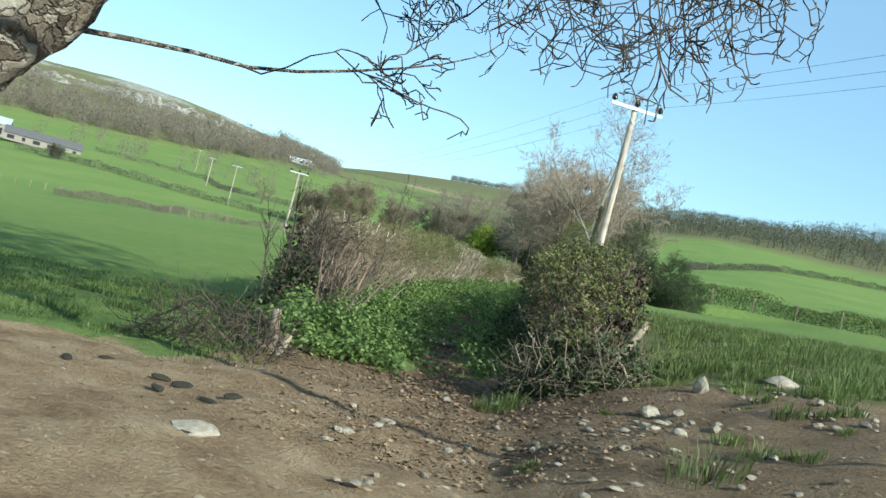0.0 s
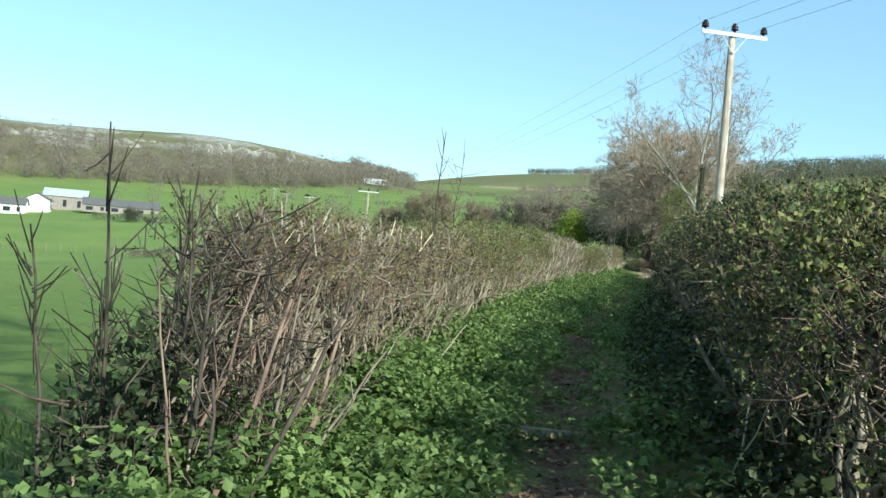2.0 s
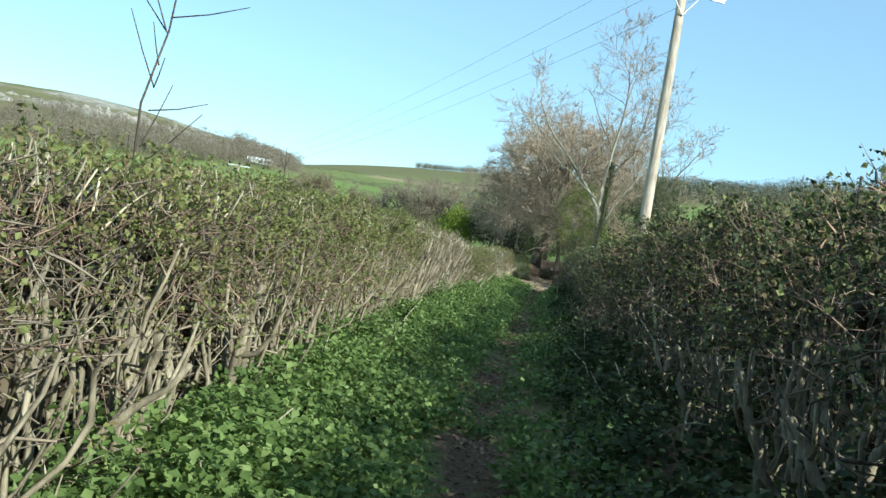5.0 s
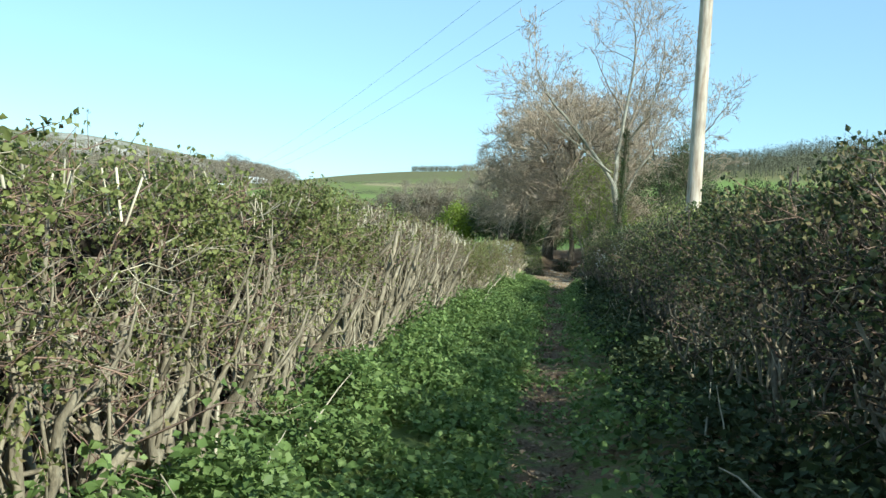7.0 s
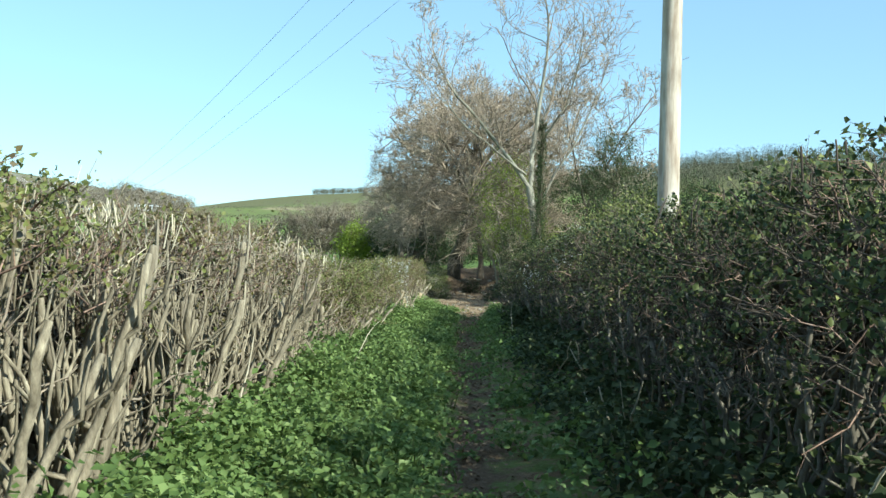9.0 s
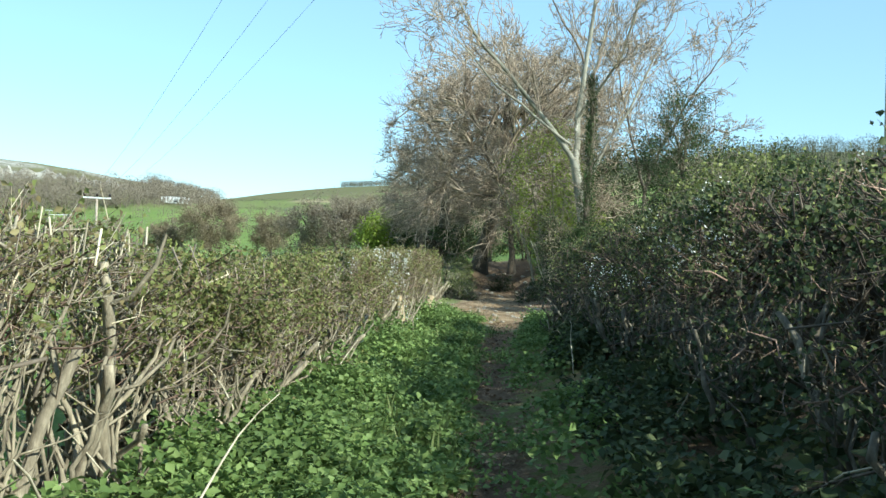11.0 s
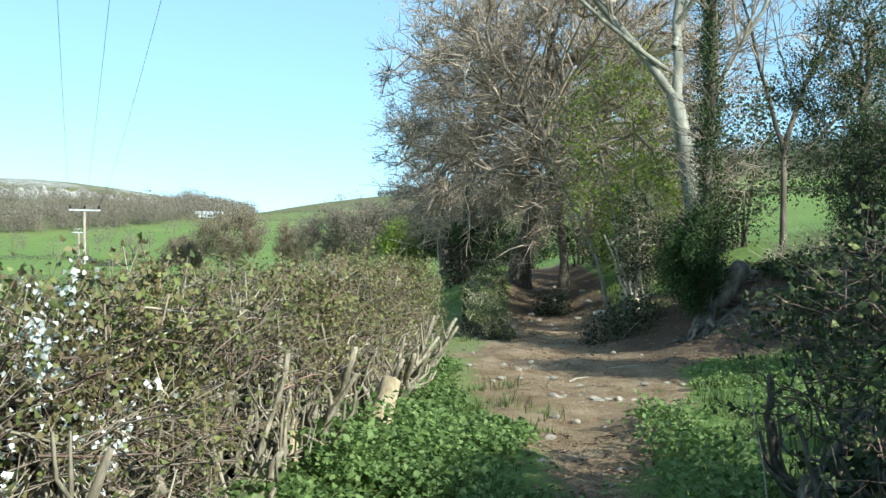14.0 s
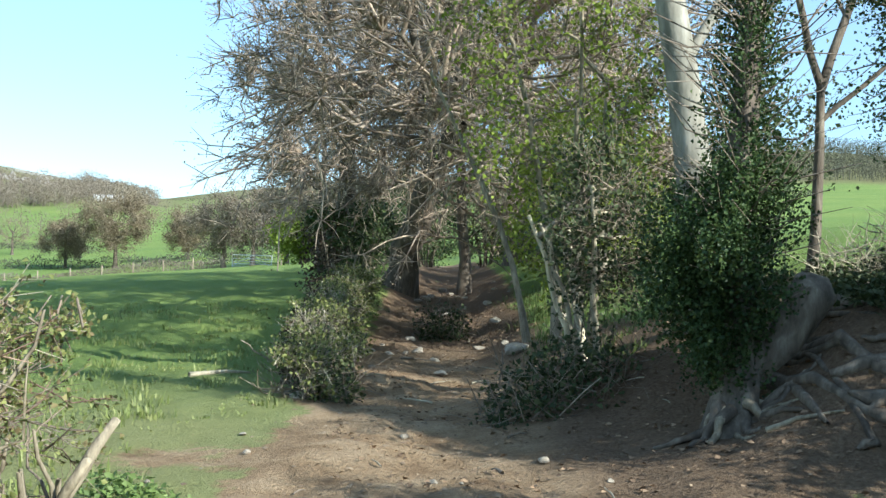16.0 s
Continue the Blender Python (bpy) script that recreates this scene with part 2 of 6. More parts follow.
def mesh_of(name, V, faces, mat, smooth=False):
    """A mesh from vertices and arrays of triangles or quads."""
    me = bpy.data.meshes.new(name)
    V = np.asarray(V, np.float32)
    faces = [np.asarray(f, np.int32) for f in faces if len(f)]
    sizes = np.concatenate([np.full(len(f), f.shape[1], np.int32) for f in faces])
    loops = np.concatenate([f.ravel() for f in faces])
    me.vertices.add(len(V))
    me.vertices.foreach_set("co", V.ravel())
    me.loops.add(len(loops))
    me.loops.foreach_set("vertex_index", loops)
    me.polygons.add(len(sizes))
    me.polygons.foreach_set("loop_start", np.concatenate([[0], np.cumsum(sizes)[:-1]]).astype(np.int32))
    me.polygons.foreach_set("loop_total", sizes)
    if smooth:
        me.polygons.foreach_set("use_smooth", np.ones(len(sizes), bool))
    me.update(calc_edges=True)
    me.validate()
    for m in (mat if isinstance(mat, (list, tuple)) else (mat,)):
        me.materials.append(m)
    return me


def link(name, me, parent=None, label="", kind=""):
    ob = new(name, me)
    if parent:
        ob.parent = parent
    return tagged(ob, label, kind=kind)


def part(name, bm, material, parent, label=""):
    me = bpy.data.meshes.new(name)
    bm.to_mesh(me)
    bm.free()
    me.materials.append(material)
    return link(name, me, parent, label)


def thing(name, label, category, at=(0, 0, 0), group="", turn=0.0):
    ob = tagged(new(name), label, category, group)
    ob.matrix_basis = pose(*at, 0, 0, turn)
    return ob


def unit(v):
    return v / np.maximum(np.linalg.norm(v, axis=-1, keepdims=True), 1e-9)


def tubes(P, R, sides=3):
    """Tubes round N polylines of K points: P (N, K, 3), radii R (N, K)."""
    N, K, _ = P.shape
    T = np.empty_like(P)
    T[:, 1:-1] = P[:, 2:] - P[:, :-2]
    T[:, 0], T[:, -1] = P[:, 1] - P[:, 0], P[:, -1] - P[:, -2]
    T = unit(T)
    ref = np.where(np.abs(T[:, :1, 2:3]) > 0.8, [[[1.0, 0.0, 0.0]]], [[[0.0, 0.0, 1.0]]])
    A = unit(np.cross(T, np.broadcast_to(ref, T.shape)))
    B = np.cross(T, A)
    ang = np.arange(sides) * 2 * np.pi / sides
    V = P[:, :, None] + R[:, :, None, None] * (A[:, :, None] * np.cos(ang)[:, None] + B[:, :, None] * np.sin(ang)[:, None])
    idx = np.arange(N * K * sides).reshape(N, K, sides)
    a, b = idx[:, :-1], idx[:, 1:]
    Q = np.stack([a, np.roll(a, -1, 2), np.roll(b, -1, 2), b], -1).reshape(-1, 4)
    return V.reshape(-1, 3), Q


def joined(pieces):
    """Several (vertices, faces) as one."""
    V, F, n = [], [], 0
    for v, f in pieces:
        V.append(v)
        F.append(f + n)
        n += len(v)
    return np.concatenate(V), F


def leaves(C, D, size, width=0.6, fold=0.25):
    """A folded leaf at each place C, with its length along D."""
    n = len(C)
    D = unit(D)
    S = unit(np.cross(D, unit(rng.normal(size=(n, 3)))))
    U = np.cross(S, D)
    s = np.asarray(size).reshape(-1, 1)
    a, tip = C - D * s * 0.5, C + D * s * 0.5
    m = C - D * s * 0.05 + U * s * fold
    l, r = m + S * s * width * 0.5, m - S * s * width * 0.5
    V = np.stack([a, l, tip, r], 1).reshape(-1, 3)
    i = np.arange(n)[:, None] * 4
    return V, np.concatenate([i + [0, 1, 2], i + [0, 2, 3]]).astype(np.int32)


def up_leaves(C, size, tilt=0.7, width=0.75):
    """Leaves that lie about level, for ground plants."""
    n = len(C)
    a = rng.uniform(0, 2 * np.pi, n)
    D = unit(np.stack([np.cos(a), np.sin(a), rng.normal(-0.15, tilt * 0.5, n)], 1))
    Z = unit(np.stack([rng.normal(0, tilt * 0.5, n), rng.normal(0, tilt * 0.5, n), np.ones(n)], 1))
    S = unit(np.cross(D, Z))
    U = np.cross(S, D)
    s = np.asarray(size).reshape(-1, 1)
    m = C + U * s * 0.16
    V = np.stack([C - D * s * 0.5, m + S * s * width * 0.5, C + D * s * 0.5, m - S * s * width * 0.5], 1).reshape(-1, 3)
    i = np.arange(n)[:, None] * 4
    return V, np.concatenate([i + [0, 1, 2], i + [0, 2, 3]]).astype(np.int32)


def wave(y, seed, scale=1.0):
    """Uneven, repeatable ups and downs between about -1 and 1."""
    y = np.asarray(y, float) * scale
    return (np.sin(y * 1.7 + seed) + 0.7 * np.sin(y * 3.9 + seed * 2.3) + 0.5 * np.sin(y * 8.3 + seed * 5.1)) / 1.7


# ---- the lie of the land ----
def lane_x(y):
    return np.interp(y, [-60, 0, 6, 16, 23.5, 28, 31.7, 40.4, 47.3, 53.5, 60, 72, 85, 100, 150],
                     [0.5, 0, -0.1, -0.1, 0.25, 0.55, 0.95, 1.9, 2.55, 3.2, 4.15, 5.4, 6.9, 8.6, 13.5])


def lane_z(y):
    return np.interp(y, [-60, 0, 8, 16, 24, 32, 40, 47, 53, 60, 68, 72, 76, 80, 84, 90, 100, 150],
                     [-0.5, 0.05, 0.12, 0.25, 0.28, 0.34, 0.46, 0.6, 0.74, 0.88, 1.02, 1.1, 1.2, 1.6, 1.92, 2.15, 2.5, 3.4])


FAR_AZ = [-180, -60, -29, -26, -22, -20, -18, -15, -12, -10, -8, -5, -2, 2, 6, 9.5, 12, 15, 18, 21, 25, 60, 180]
FAR_EL = {350: [0, -0.3, -0.3, -0.1, 0.25, 0.4, 0.5, 0.6, 0.7, 0.8, 0.9, 1.2, 1.6, 2.0, 2.2, 2.6, 3.0, 3.4, 3.6, 3.6, 3.6, 2, 0],
          600: [1, 1.2, 1.2, 1.5, 1.7, 1.8, 1.9, 2.1, 2.4, 2.5, 2.6, 2.7, 2.8, 3.0, 3.6, 4.2, 4.6, 4.7, 4.7, 4.8, 4.9, 3, 1],
          900: [1, 4.0, 4.75, 4.75, 4.75, 4.75, 4.65, 4.4, 4.05, 3.6, 3.1, 3.1, 3.2, 3.5, 4.3, 5.2, 5.4, 5.6, 6.2, 6.4, 6.5, 4, 1],
          1400: [1, 2, 2.5, 2.8, 3, 3, 3, 3, 3, 3.2, 3.5, 4.0, 4.45, 4.9, 5.0, 5.0, 5, 5, 5, 5, 5, 3, 1],
          3000: [0.5] * 23}
FAR_R = sorted(FAR_EL)


def land(x, y):
    """Height of the ground."""
    x, y = np.asarray(x, float), np.asarray(y, float)
    u = x - lane_x(y)
    grade = np.interp(y, [7, 11, 51, 55, 58, 65, 66.5, 67.5, 75, 100], [1.0, 0.95, 0.85, 0.6, 0.25, 0.18, 0.6, 1.15, 1.2, 0.7])
    right = np.interp(u, [0.6, 1.2, 1.8, 2.3, 3.2, 4.5, 7, 12, 25, 60, 150], [0, 0.3, 0.5, 0.66, 0.95, 1.2, 1.45, 1.9, 3.0, 6, 13]) * np.where(u < 8, grade, grade + (1 - grade) * np.clip((u - 8) / 8, 0, 1))
    steep = np.interp(u, [0.6, 1.5, 2.1, 2.5, 3.0, 4.5, 7, 12], [0, 0.12, 0.28, 0.62, 1.1, 1.4, 1.7, 1.9])
    cut = np.interp(y, [65.7, 66.7, 67.6, 69.0], [0, 1, 1, 0]) * np.clip((9 - u) / 3, 0, 1)
    right = right * (1 - cut) + steep * cut
    left = np.interp(-u, [1, 3, 10, 17, 33, 58, 77, 150], [0, 0.08, 0.5, 1.0, 3.0, 5.7, 7.6, 11])
    near = lane_z(y) + np.where(u > 0, right, -left)
    mound = np.interp(y, [9, 12, 57, 60], [0, 1, 1, 0])
    near = near + 0.14 * mound * np.exp(-((u + 1.7) / 0.6) ** 2)
    near = near + 0.4 * np.interp(y, [74, 80, 95, 100], [0, 1, 1, 0]) * np.exp(-((u + 1.6) / 0.8) ** 2)
    ruts = np.interp(y, [8, 14, 50, 58], [0, 1, 1, 0.4]) * (-0.08 * np.exp(-((u - 0.0) / 0.28) ** 2) - 0.06 * np.exp(-((u - 1.3) / 0.25) ** 2))
    near = near + ruts
    lump = 0.035 * np.sin(x * 2.9 + 1.3 * np.sin(y * 1.1)) * np.sin(y * 2.3 + 0.7) + 0.02 * np.sin(x * 7.1 + y * 3.3) * np.sin(y * 6.1 - x * 2.2)
    lump = lump + 0.022 * np.sin(x * 9.3 + 2 * np.sin(y * 3.1)) * np.sin(y * 8.1 + 1.7 * np.sin(x * 4.3)) * np.interp(y, [4, 6, 12, 14, 60, 63, 80, 84], [1, 1, 1, 0.4, 0.4, 1, 1, 0])
    near = near + lump * np.clip(1.5 - np.abs(u) / 30, 0, 1)
    r = np.hypot(x, y)
    az = np.degrees(np.arctan2(x, y))
    zs = [1.4 + R * np.tan(np.radians(np.interp(az, FAR_AZ, FAR_EL[R]))) for R in FAR_R]
    far = zs[0] * r / FAR_R[0]
    for i in range(len(FAR_R) - 1):
        f = np.clip((r - FAR_R[i]) / (FAR_R[i + 1] - FAR_R[i]), 0, 1)
        far = np.where(r > FAR_R[i], zs[i] + (zs[i + 1] - zs[i]) * f, far)
    far = far + np.clip((r - 300) / 400, 0, 1) * 2.5 * np.sin(x * 0.021 + 1) * np.sin(y * 0.017)
    s = np.clip((r - 150) / 150, 0, 1)
    s = s * s * (3 - 2 * s)
    s = np.where(y < -20, np.clip((r - 100) / 150, 0, 1), s)
    return near * (1 - s) + far * s


def lz(x, y):
    return float(land(x, y))


def bands(parts):
    out = [np.array([parts[0][0]])]
    for a, b, n in parts:
        out.append(np.linspace(a, b, n + 1)[1:])
    return np.concatenate(out)


def build_ground():
    gx = bands([(-2500, -400, 24), (-400, -100, 40), (-100, -20, 50), (-20, -6, 24), (-6, 12, 84), (12, 30, 30), (30, 100, 28), (100, 400, 30), (400, 2500, 24)])
    gy = bands([(-1500, -60, 16), (-60, 2, 30), (2, 14, 70), (14, 62, 110), (62, 72, 56), (72, 92, 50), (92, 200, 60), (200, 400, 40), (400, 1000, 60), (1000, 3000, 24)])
    X, Y = np.meshgrid(gx, gy)
    Z = land(X, Y)
    nx, ny = len(gx), len(gy)
    i = np.arange(nx * ny).reshape(ny, nx)
    Q = np.stack([i[:-1, :-1], i[:-1, 1:], i[1:, 1:], i[1:, :-1]], -1).reshape(-1, 4)
    x, y = X.ravel(), Y.ravel()
    me = mesh_of("ground", np.stack([x, y, Z.ravel()], 1), [Q], GROUND, True)
    u = x - lane_x(y)
    ss = lambda a, b, v: np.clip((v - a) / (b - a), 0, 1)
    edge = 8.5 + 0.4 * np.sin(x * 1.7) + np.clip(u + 2.1, 0, 1) * 3.3 - np.clip(u - 1.6, 0, 3) * 1.15
    yard = ss(0.6, -0.6, y - edge) * ss(9, 6, np.abs(u))
    bed = 0.5 * ss(1.0, 0.6, np.abs(u - 0.45)) * ss(11, 13, y) * ss(58, 54, y)
    strip = (0.62 + 0.25 * wave(y, 4, 0.7)) * ss(0.4, 0.12, np.abs(u - 0.06 * wave(y, 2, 0.5))) * ss(9, 11, y) * ss(60, 56, y)
    strip2 = 0.7 * ss(0.4, 0.1, np.abs(u - 1.3)) * ss(9, 11, y) * ss(60, 56, y)
    under = 0.7 * (ss(0.7, 0.3, np.abs(u - 2.2)) + ss(0.6, 0.3, np.abs(u + 1.9))) * ss(11, 13, y) * ss(60, 57, y)
    wide = np.interp(y, [54, 58, 61, 66, 70, 78, 100], [0.3, 0.5, 0.95, 1.4, 1.3, 1.25, 1.3])
    path = ss(0.35, -0.35, np.abs(u - 0.15) - wide) * ss(56, 61, y) * ss(120, 110, y)
    bank = ss(0.3, -0.3, np.abs(u - 2.8) - 1.7) * ss(64.6, 65.6, y) * ss(73, 70, y)
    patch = 0.62 * ss(0.9, 0.3, np.hypot(x - 3.0, y - 67.2)) + 0.55 * ss(1.2, 0.3, np.hypot(x - 3.9, y - 70.6))
    dirt = np.clip(yard + np.maximum(bed, np.maximum(strip, strip2)) + under + path + bank + patch, 0, 1)
    # bank and far path terms darken the soil in place of tree shade
    litter = np.clip(bed + strip + strip2 + under + ss(72, 76, y) * path + 1.1 * bank + 0.5 * ss(64, 67, y) * path * ss(0.2, 1.0, u) + 0.55 * ss(7.5, 10, y) * ss(13, 11, y) * ss(2.2, 1.6, np.abs(u)) + 0.55 * yard * ss(-0.2, 1.2, u), 0, 1) * 0.9
    r, az = np.hypot(x, y), np.degrees(np.arctan2(x, y))
    tint = ss(0.6, 0.1, np.abs(az + 1.2) - 3.2) * ss(40, 10, np.abs(r - 1010))
    tint = np.clip(tint + 0.5 * ss(1.5, 0.5, np.abs(az - 2.5) - 2) * ss(60, 20, np.abs(r - 900)), 0, 1)
    tint = np.clip(tint + 0.45 * ss(74, 68, y) * ss(60, 64, y) * ss(-0.3, -1.2, u) * ss(-9, -3, u), 0, 1)
    hill = ss(600, 660, r) * ss(-7, -9, az)
    rough = np.clip(hill + ss(580, 620, r) * ss(5, 8, az) + 0.5 * ss(620, 760, r) * ss(-10, -8, az) + ss(1080, 1120, r) + 0.35 * ss(2.5, 1.5, np.abs(u)) * ss(12, 14, y) * ss(60, 56, y), 0, 1)
    rough = np.clip(rough + 0.85 * ss(1.4, 2.4, u) * ss(16, 9, u) * ss(42, 32, y) * ss(6, 9, y), 0, 1)
    crag = 0.95 * ss(0.1, 0.6, np.sin(x * 0.045 + 2 * np.sin(y * 0.02)) * np.sin(y * 0.055 + x * 0.01) + 0.25) * ss(740, 800, r) * ss(-12, -14, az)
    for k, v in (("dirt", dirt), ("litter", litter), ("tint", tint), ("rough_grass", rough), ("rock", crag)):
        a = me.attributes.new(k, "FLOAT", "POINT")
        a.data.foreach_set("value", v.astype(np.float32))
    tagged(new("ground", me), "grassy valley fields with a worn dirt lane", "ground", kind="structure")


build_ground()

# ---- hedges ----
def stem_meshes(count, height, radius, seed, mat, lean=0.12):
    """A few crooked, forked, cut-off stems to be shared by many."""
    g = np.random.default_rng(seed)
    out = []
    for _ in range(count):
        K = 8
        h = height * g.uniform(0.8, 1.1)
        P = np.zeros((1, K + 1, 3))
        P[0, :K, 2] = np.linspace(-0.1, h, K)
        P[0, :K, :2] = np.cumsum(g.normal(0, 0.028, (K, 2)), 0) + np.linspace(0, 1, K)[:, None] * g.normal(0, lean, 2)
        P[0, K] = P[0, K - 1] + (0.004, 0.003, 0.006)
        R = np.append(radius * g.uniform(0.45, 1.05) * np.linspace(1.3, 0.6, K) * g.uniform(0.85, 1.2, K), 0.0005)[None]
        pieces = [tubes(P, R, 6)]
        for _ in range(3):
            k = g.integers(2, K - 1)
            d = unit(g.normal(size=3) * (1, 1, 0.3) + (0, 0, 0.9))
            L = g.uniform(0.2, 0.5)
            S = np.stack([P[0, k], P[0, k] + d * L * 0.35 + g.normal(0, 0.03, 3), P[0, k] + d * L * 0.7 + (0, 0, 0.08), P[0, k] + d * L * 0.8 + (0, 0, 0.2)])[None]
            pieces.append(tubes(S, np.array([[0.65, 0.5, 0.42, 0.3]]) * R[0, k], 4))
        V, F = joined(pieces)
        out.append(mesh_of("stem", V, F, mat, True))
    return out


def hedge(name, label, inner, side, y0, y1, thick, top, stems_per_m, sprays_per_m, twig_mats, leaf_mats, seed, bare,
          stem_h=1.15, stem_r=0.02, leaf_size=0.034, blossom=(), upright=0.5, slope=lambda y: 0.03, holes=0.5, filler=900, stubs=22, stem_in=0.1, stem_up=(0.42, 0.8), stray=0.06, stem_mat=STEM, belly_out=0.2, leaf_low=1.0):
    """A field hedge along the lane. inner: x of the face towards the lane; side: -1 spreads to -x, 1 to +x; bare(y): share of the height with stems only."""
    g = np.random.default_rng(seed)
    ym = (y0 + y1) / 2
    h = thing(name, label, "hedge", (float(inner(ym)) + side * 0.6, ym, lz(float(inner(ym)) + side * 0.6, ym)))
    off = np.array(h.location)
    L = y1 - y0

    def at(y, s, v):
        """A place at y, s through the hedge from its lane face, v up from its foot."""
        th, tp = thick(y), top(y) - 0.03 + 0.05 * wave(y, seed, 1.2) + 0.035 * wave(y, seed + 3, 4.0)
        belly = (belly_out * np.sin(np.clip(v, 0, 1) ** 0.8 * np.pi) + 0.12 * wave(y + 2.5 * v, seed + 1, 2.1) + 0.07 * wave(y * 2 - 3 * v, seed + 5, 2.3))
        endcap = np.clip(np.minimum(y - y0, y1 - y) / 0.8, 0.25, 1)
        x = inner(y) + side * (s * th - belly * (1 - s))
        z0 = land(x, y)
        return np.stack([x, y, z0 + v * (tp - z0) * (0.84 + 0.16 * endcap) * (1 - slope(y) * (1 - s))], 1)

    def cover(y, v):
        """Thick and thin places over the hedge's face."""
        return wave(y * 1.3 + 1.5 * np.sin(v * 5 + seed), seed + 7) * 0.6 + wave(v * 3.1 + y * 0.35, seed + 9) * 0.5 + 0.4 * wave(y * 3.1 - v * 4, seed + 2)

    # sprays: a bent axis with side twigs, leafy at their ends
    n = int(L * sprays_per_m)
    y = g.uniform(y0 + 0.1, y1 - 0.1, n)
    kind_ = g.random(n)
    b = bare(y) * (1 + 0.35 * wave(y, seed + 4, 1.6))
    v = np.where(kind_ < 0.68, b + (1 - b) * g.random(n) ** 0.85, 1 - 0.5 * g.beta(1.0, 5.0, n))
    s = np.where(kind_ < 0.68, g.beta(1.0, 5.5, n) * 0.8, 0.6 * g.random(n))
    low = g.random(n) < stray
    v = np.where(low, g.uniform(0.05, 0.9, n), np.clip(v, 0.03, 1))
    ok = (cover(y, v) > -holes) | (s > 0.3)
    y, v, s = y[ok], v[ok], s[ok]
    n = len(y)
    ln = g.uniform(0.16, 0.42, n) * np.where(v > 0.85, 0.7, 1)
    D = unit(np.stack([-side * (0.75 * (1 - s) - 0.2), 0 * y, upright * (0.4 + v)], 1) + g.normal(0, 0.55, (n, 3)))
    B = at(y, s + 0.10, v - 0.06)
    E = B + D * ln[:, None]
    M = (B + E) / 2 + g.normal(0, 0.035, (n, 3))
    lim = at(y, s, np.minimum(v + 0.05, 1.0))[:, 2] + 0.03
    over = np.maximum(0, E[:, 2] - lim)
    E[:, 2] -= over
    M[:, 2] -= over * 0.5
    per = 6
    f = g.uniform(0.25, 1, (n, per, 1))
    T0 = (B[:, None] * (1 - f) ** 2 + 2 * M[:, None] * f * (1 - f) + E[:, None] * f * f)
    TD = unit(D[:, None] * 0.7 + g.normal(0, 0.6, (n, per, 3)))
    TL = g.uniform(0.05, 0.18, (n, per, 1))
    T1 = T0 + TD * TL * 0.6
    T2 = T0 + TD * TL
    pick = g.random(n)
    acc = 0.0
    for mat, share in twig_mats:
        q = (pick >= acc) & (pick < acc + share)
        acc += share
        m = q.sum()
        r = g.uniform(0.0025, 0.006, m)[:, None]
        sub = np.stack([T0[q], T2[q]], 2).reshape(-1, 2, 3)
        rs = g.uniform(0.0011, 0.0024, len(sub))[:, None]
        V, F = joined([tubes(np.stack([B[q], M[q], E[q]], 1) - off, r * np.array([[1.3, 1, 0.6]]), 3), tubes(sub - off, rs * np.array([[1.3, 0.6]]), 3)])
        link("twig_mass", mesh_of("twig_mass", V, F, mat, True), h, "", "stuff")
    for mat, many, patch in leaf_mats:
        C = np.repeat(np.concatenate([T1.reshape(-1, 3), T2.reshape(-1, 3)]), 1, 0).reshape(-1, 3)
        yy, vv = np.tile(np.repeat(y, per), 2), np.tile(np.repeat(v, per), 2)
        want = many * patch(yy) * np.clip(0.75 + 0.9 * wave(yy * 1.5 + vv * 2.6, seed + 7), 0.1, 1.8)
        want = want * np.interp(vv, [0.15, 0.75, 1.0], [leaf_low, 1.0, 2.1 - 1.1 * leaf_low])
        C = np.repeat(C, np.floor(want + g.random(len(C))).astype(int), 0)
        C = C + g.normal(0, leaf_size * 0.5, C.shape)
        V, F = leaves(C - off, g.normal(size=(len(C), 3)) + (-side * 0.3, 0, 0.4), g.uniform(0.55, 1.35, len(C)) * leaf_size, 0.72)
        link("foliage", mesh_of("foliage", V, [F], mat), h, "", "stuff")
    for a, c, count in blossom:
        q = np.where((y > a) & (y < c) & (v > 0.5) & (s < 0.5) & (wave(y * 2 + v * 4, 2) > -0.1))[0]
        C = np.repeat(T2[g.choice(q, count)].reshape(-1, 3), 5, 0) + g.normal(0, 0.022, (count * per * 5, 3))
        V, F = leaves(C - off, g.normal(size=(len(C), 3)), g.uniform(0.012, 0.024, len(C)), 0.95)
        link("blossom", mesh_of("blossom", V, [F], BLOSSOM), h, "white spring blossom", "stuff")
    # long bent branches within and shoots cut off along the top
    m = int(L * 6)
    yb = g.uniform(y0 + 0.2, y1 - 0.2, m)
    C = at(yb, 0.08 + 0.4 * g.random(m), g.uniform(0.15, 0.8, m))
    D = unit(g.normal(size=(m, 3)) * (0.5, 1.2, 0.7) + (0, 0, 0.5))
    lb = g.uniform(0.3, 0.8, m)[:, None]
    P = np.stack([C - D * lb * 0.5, C - D * lb * 0.15 + g.normal(0, 0.06, (m, 3)), C + D * lb * 0.2 + g.normal(0, 0.06, (m, 3)), C + D * lb * 0.5], 1)
    P[:, :, 2] = np.minimum(P[:, :, 2], top(P[:, :, 1]) - 0.05)
    V, Q = tubes(P - off, g.uniform(0.003, 0.009, m)[:, None] * np.array([[1.2, 1.1, 0.9, 0.5]]), 4)
    link("branch_mass", mesh_of("branch_mass", V, [Q], TWIG if stubs > 8 else TWIG_DARK, True), h, "crooked branches", "stuff")
    m = int(L * stubs)
    yb = g.uniform(y0 + 0.2, y1 - 0.2, m)
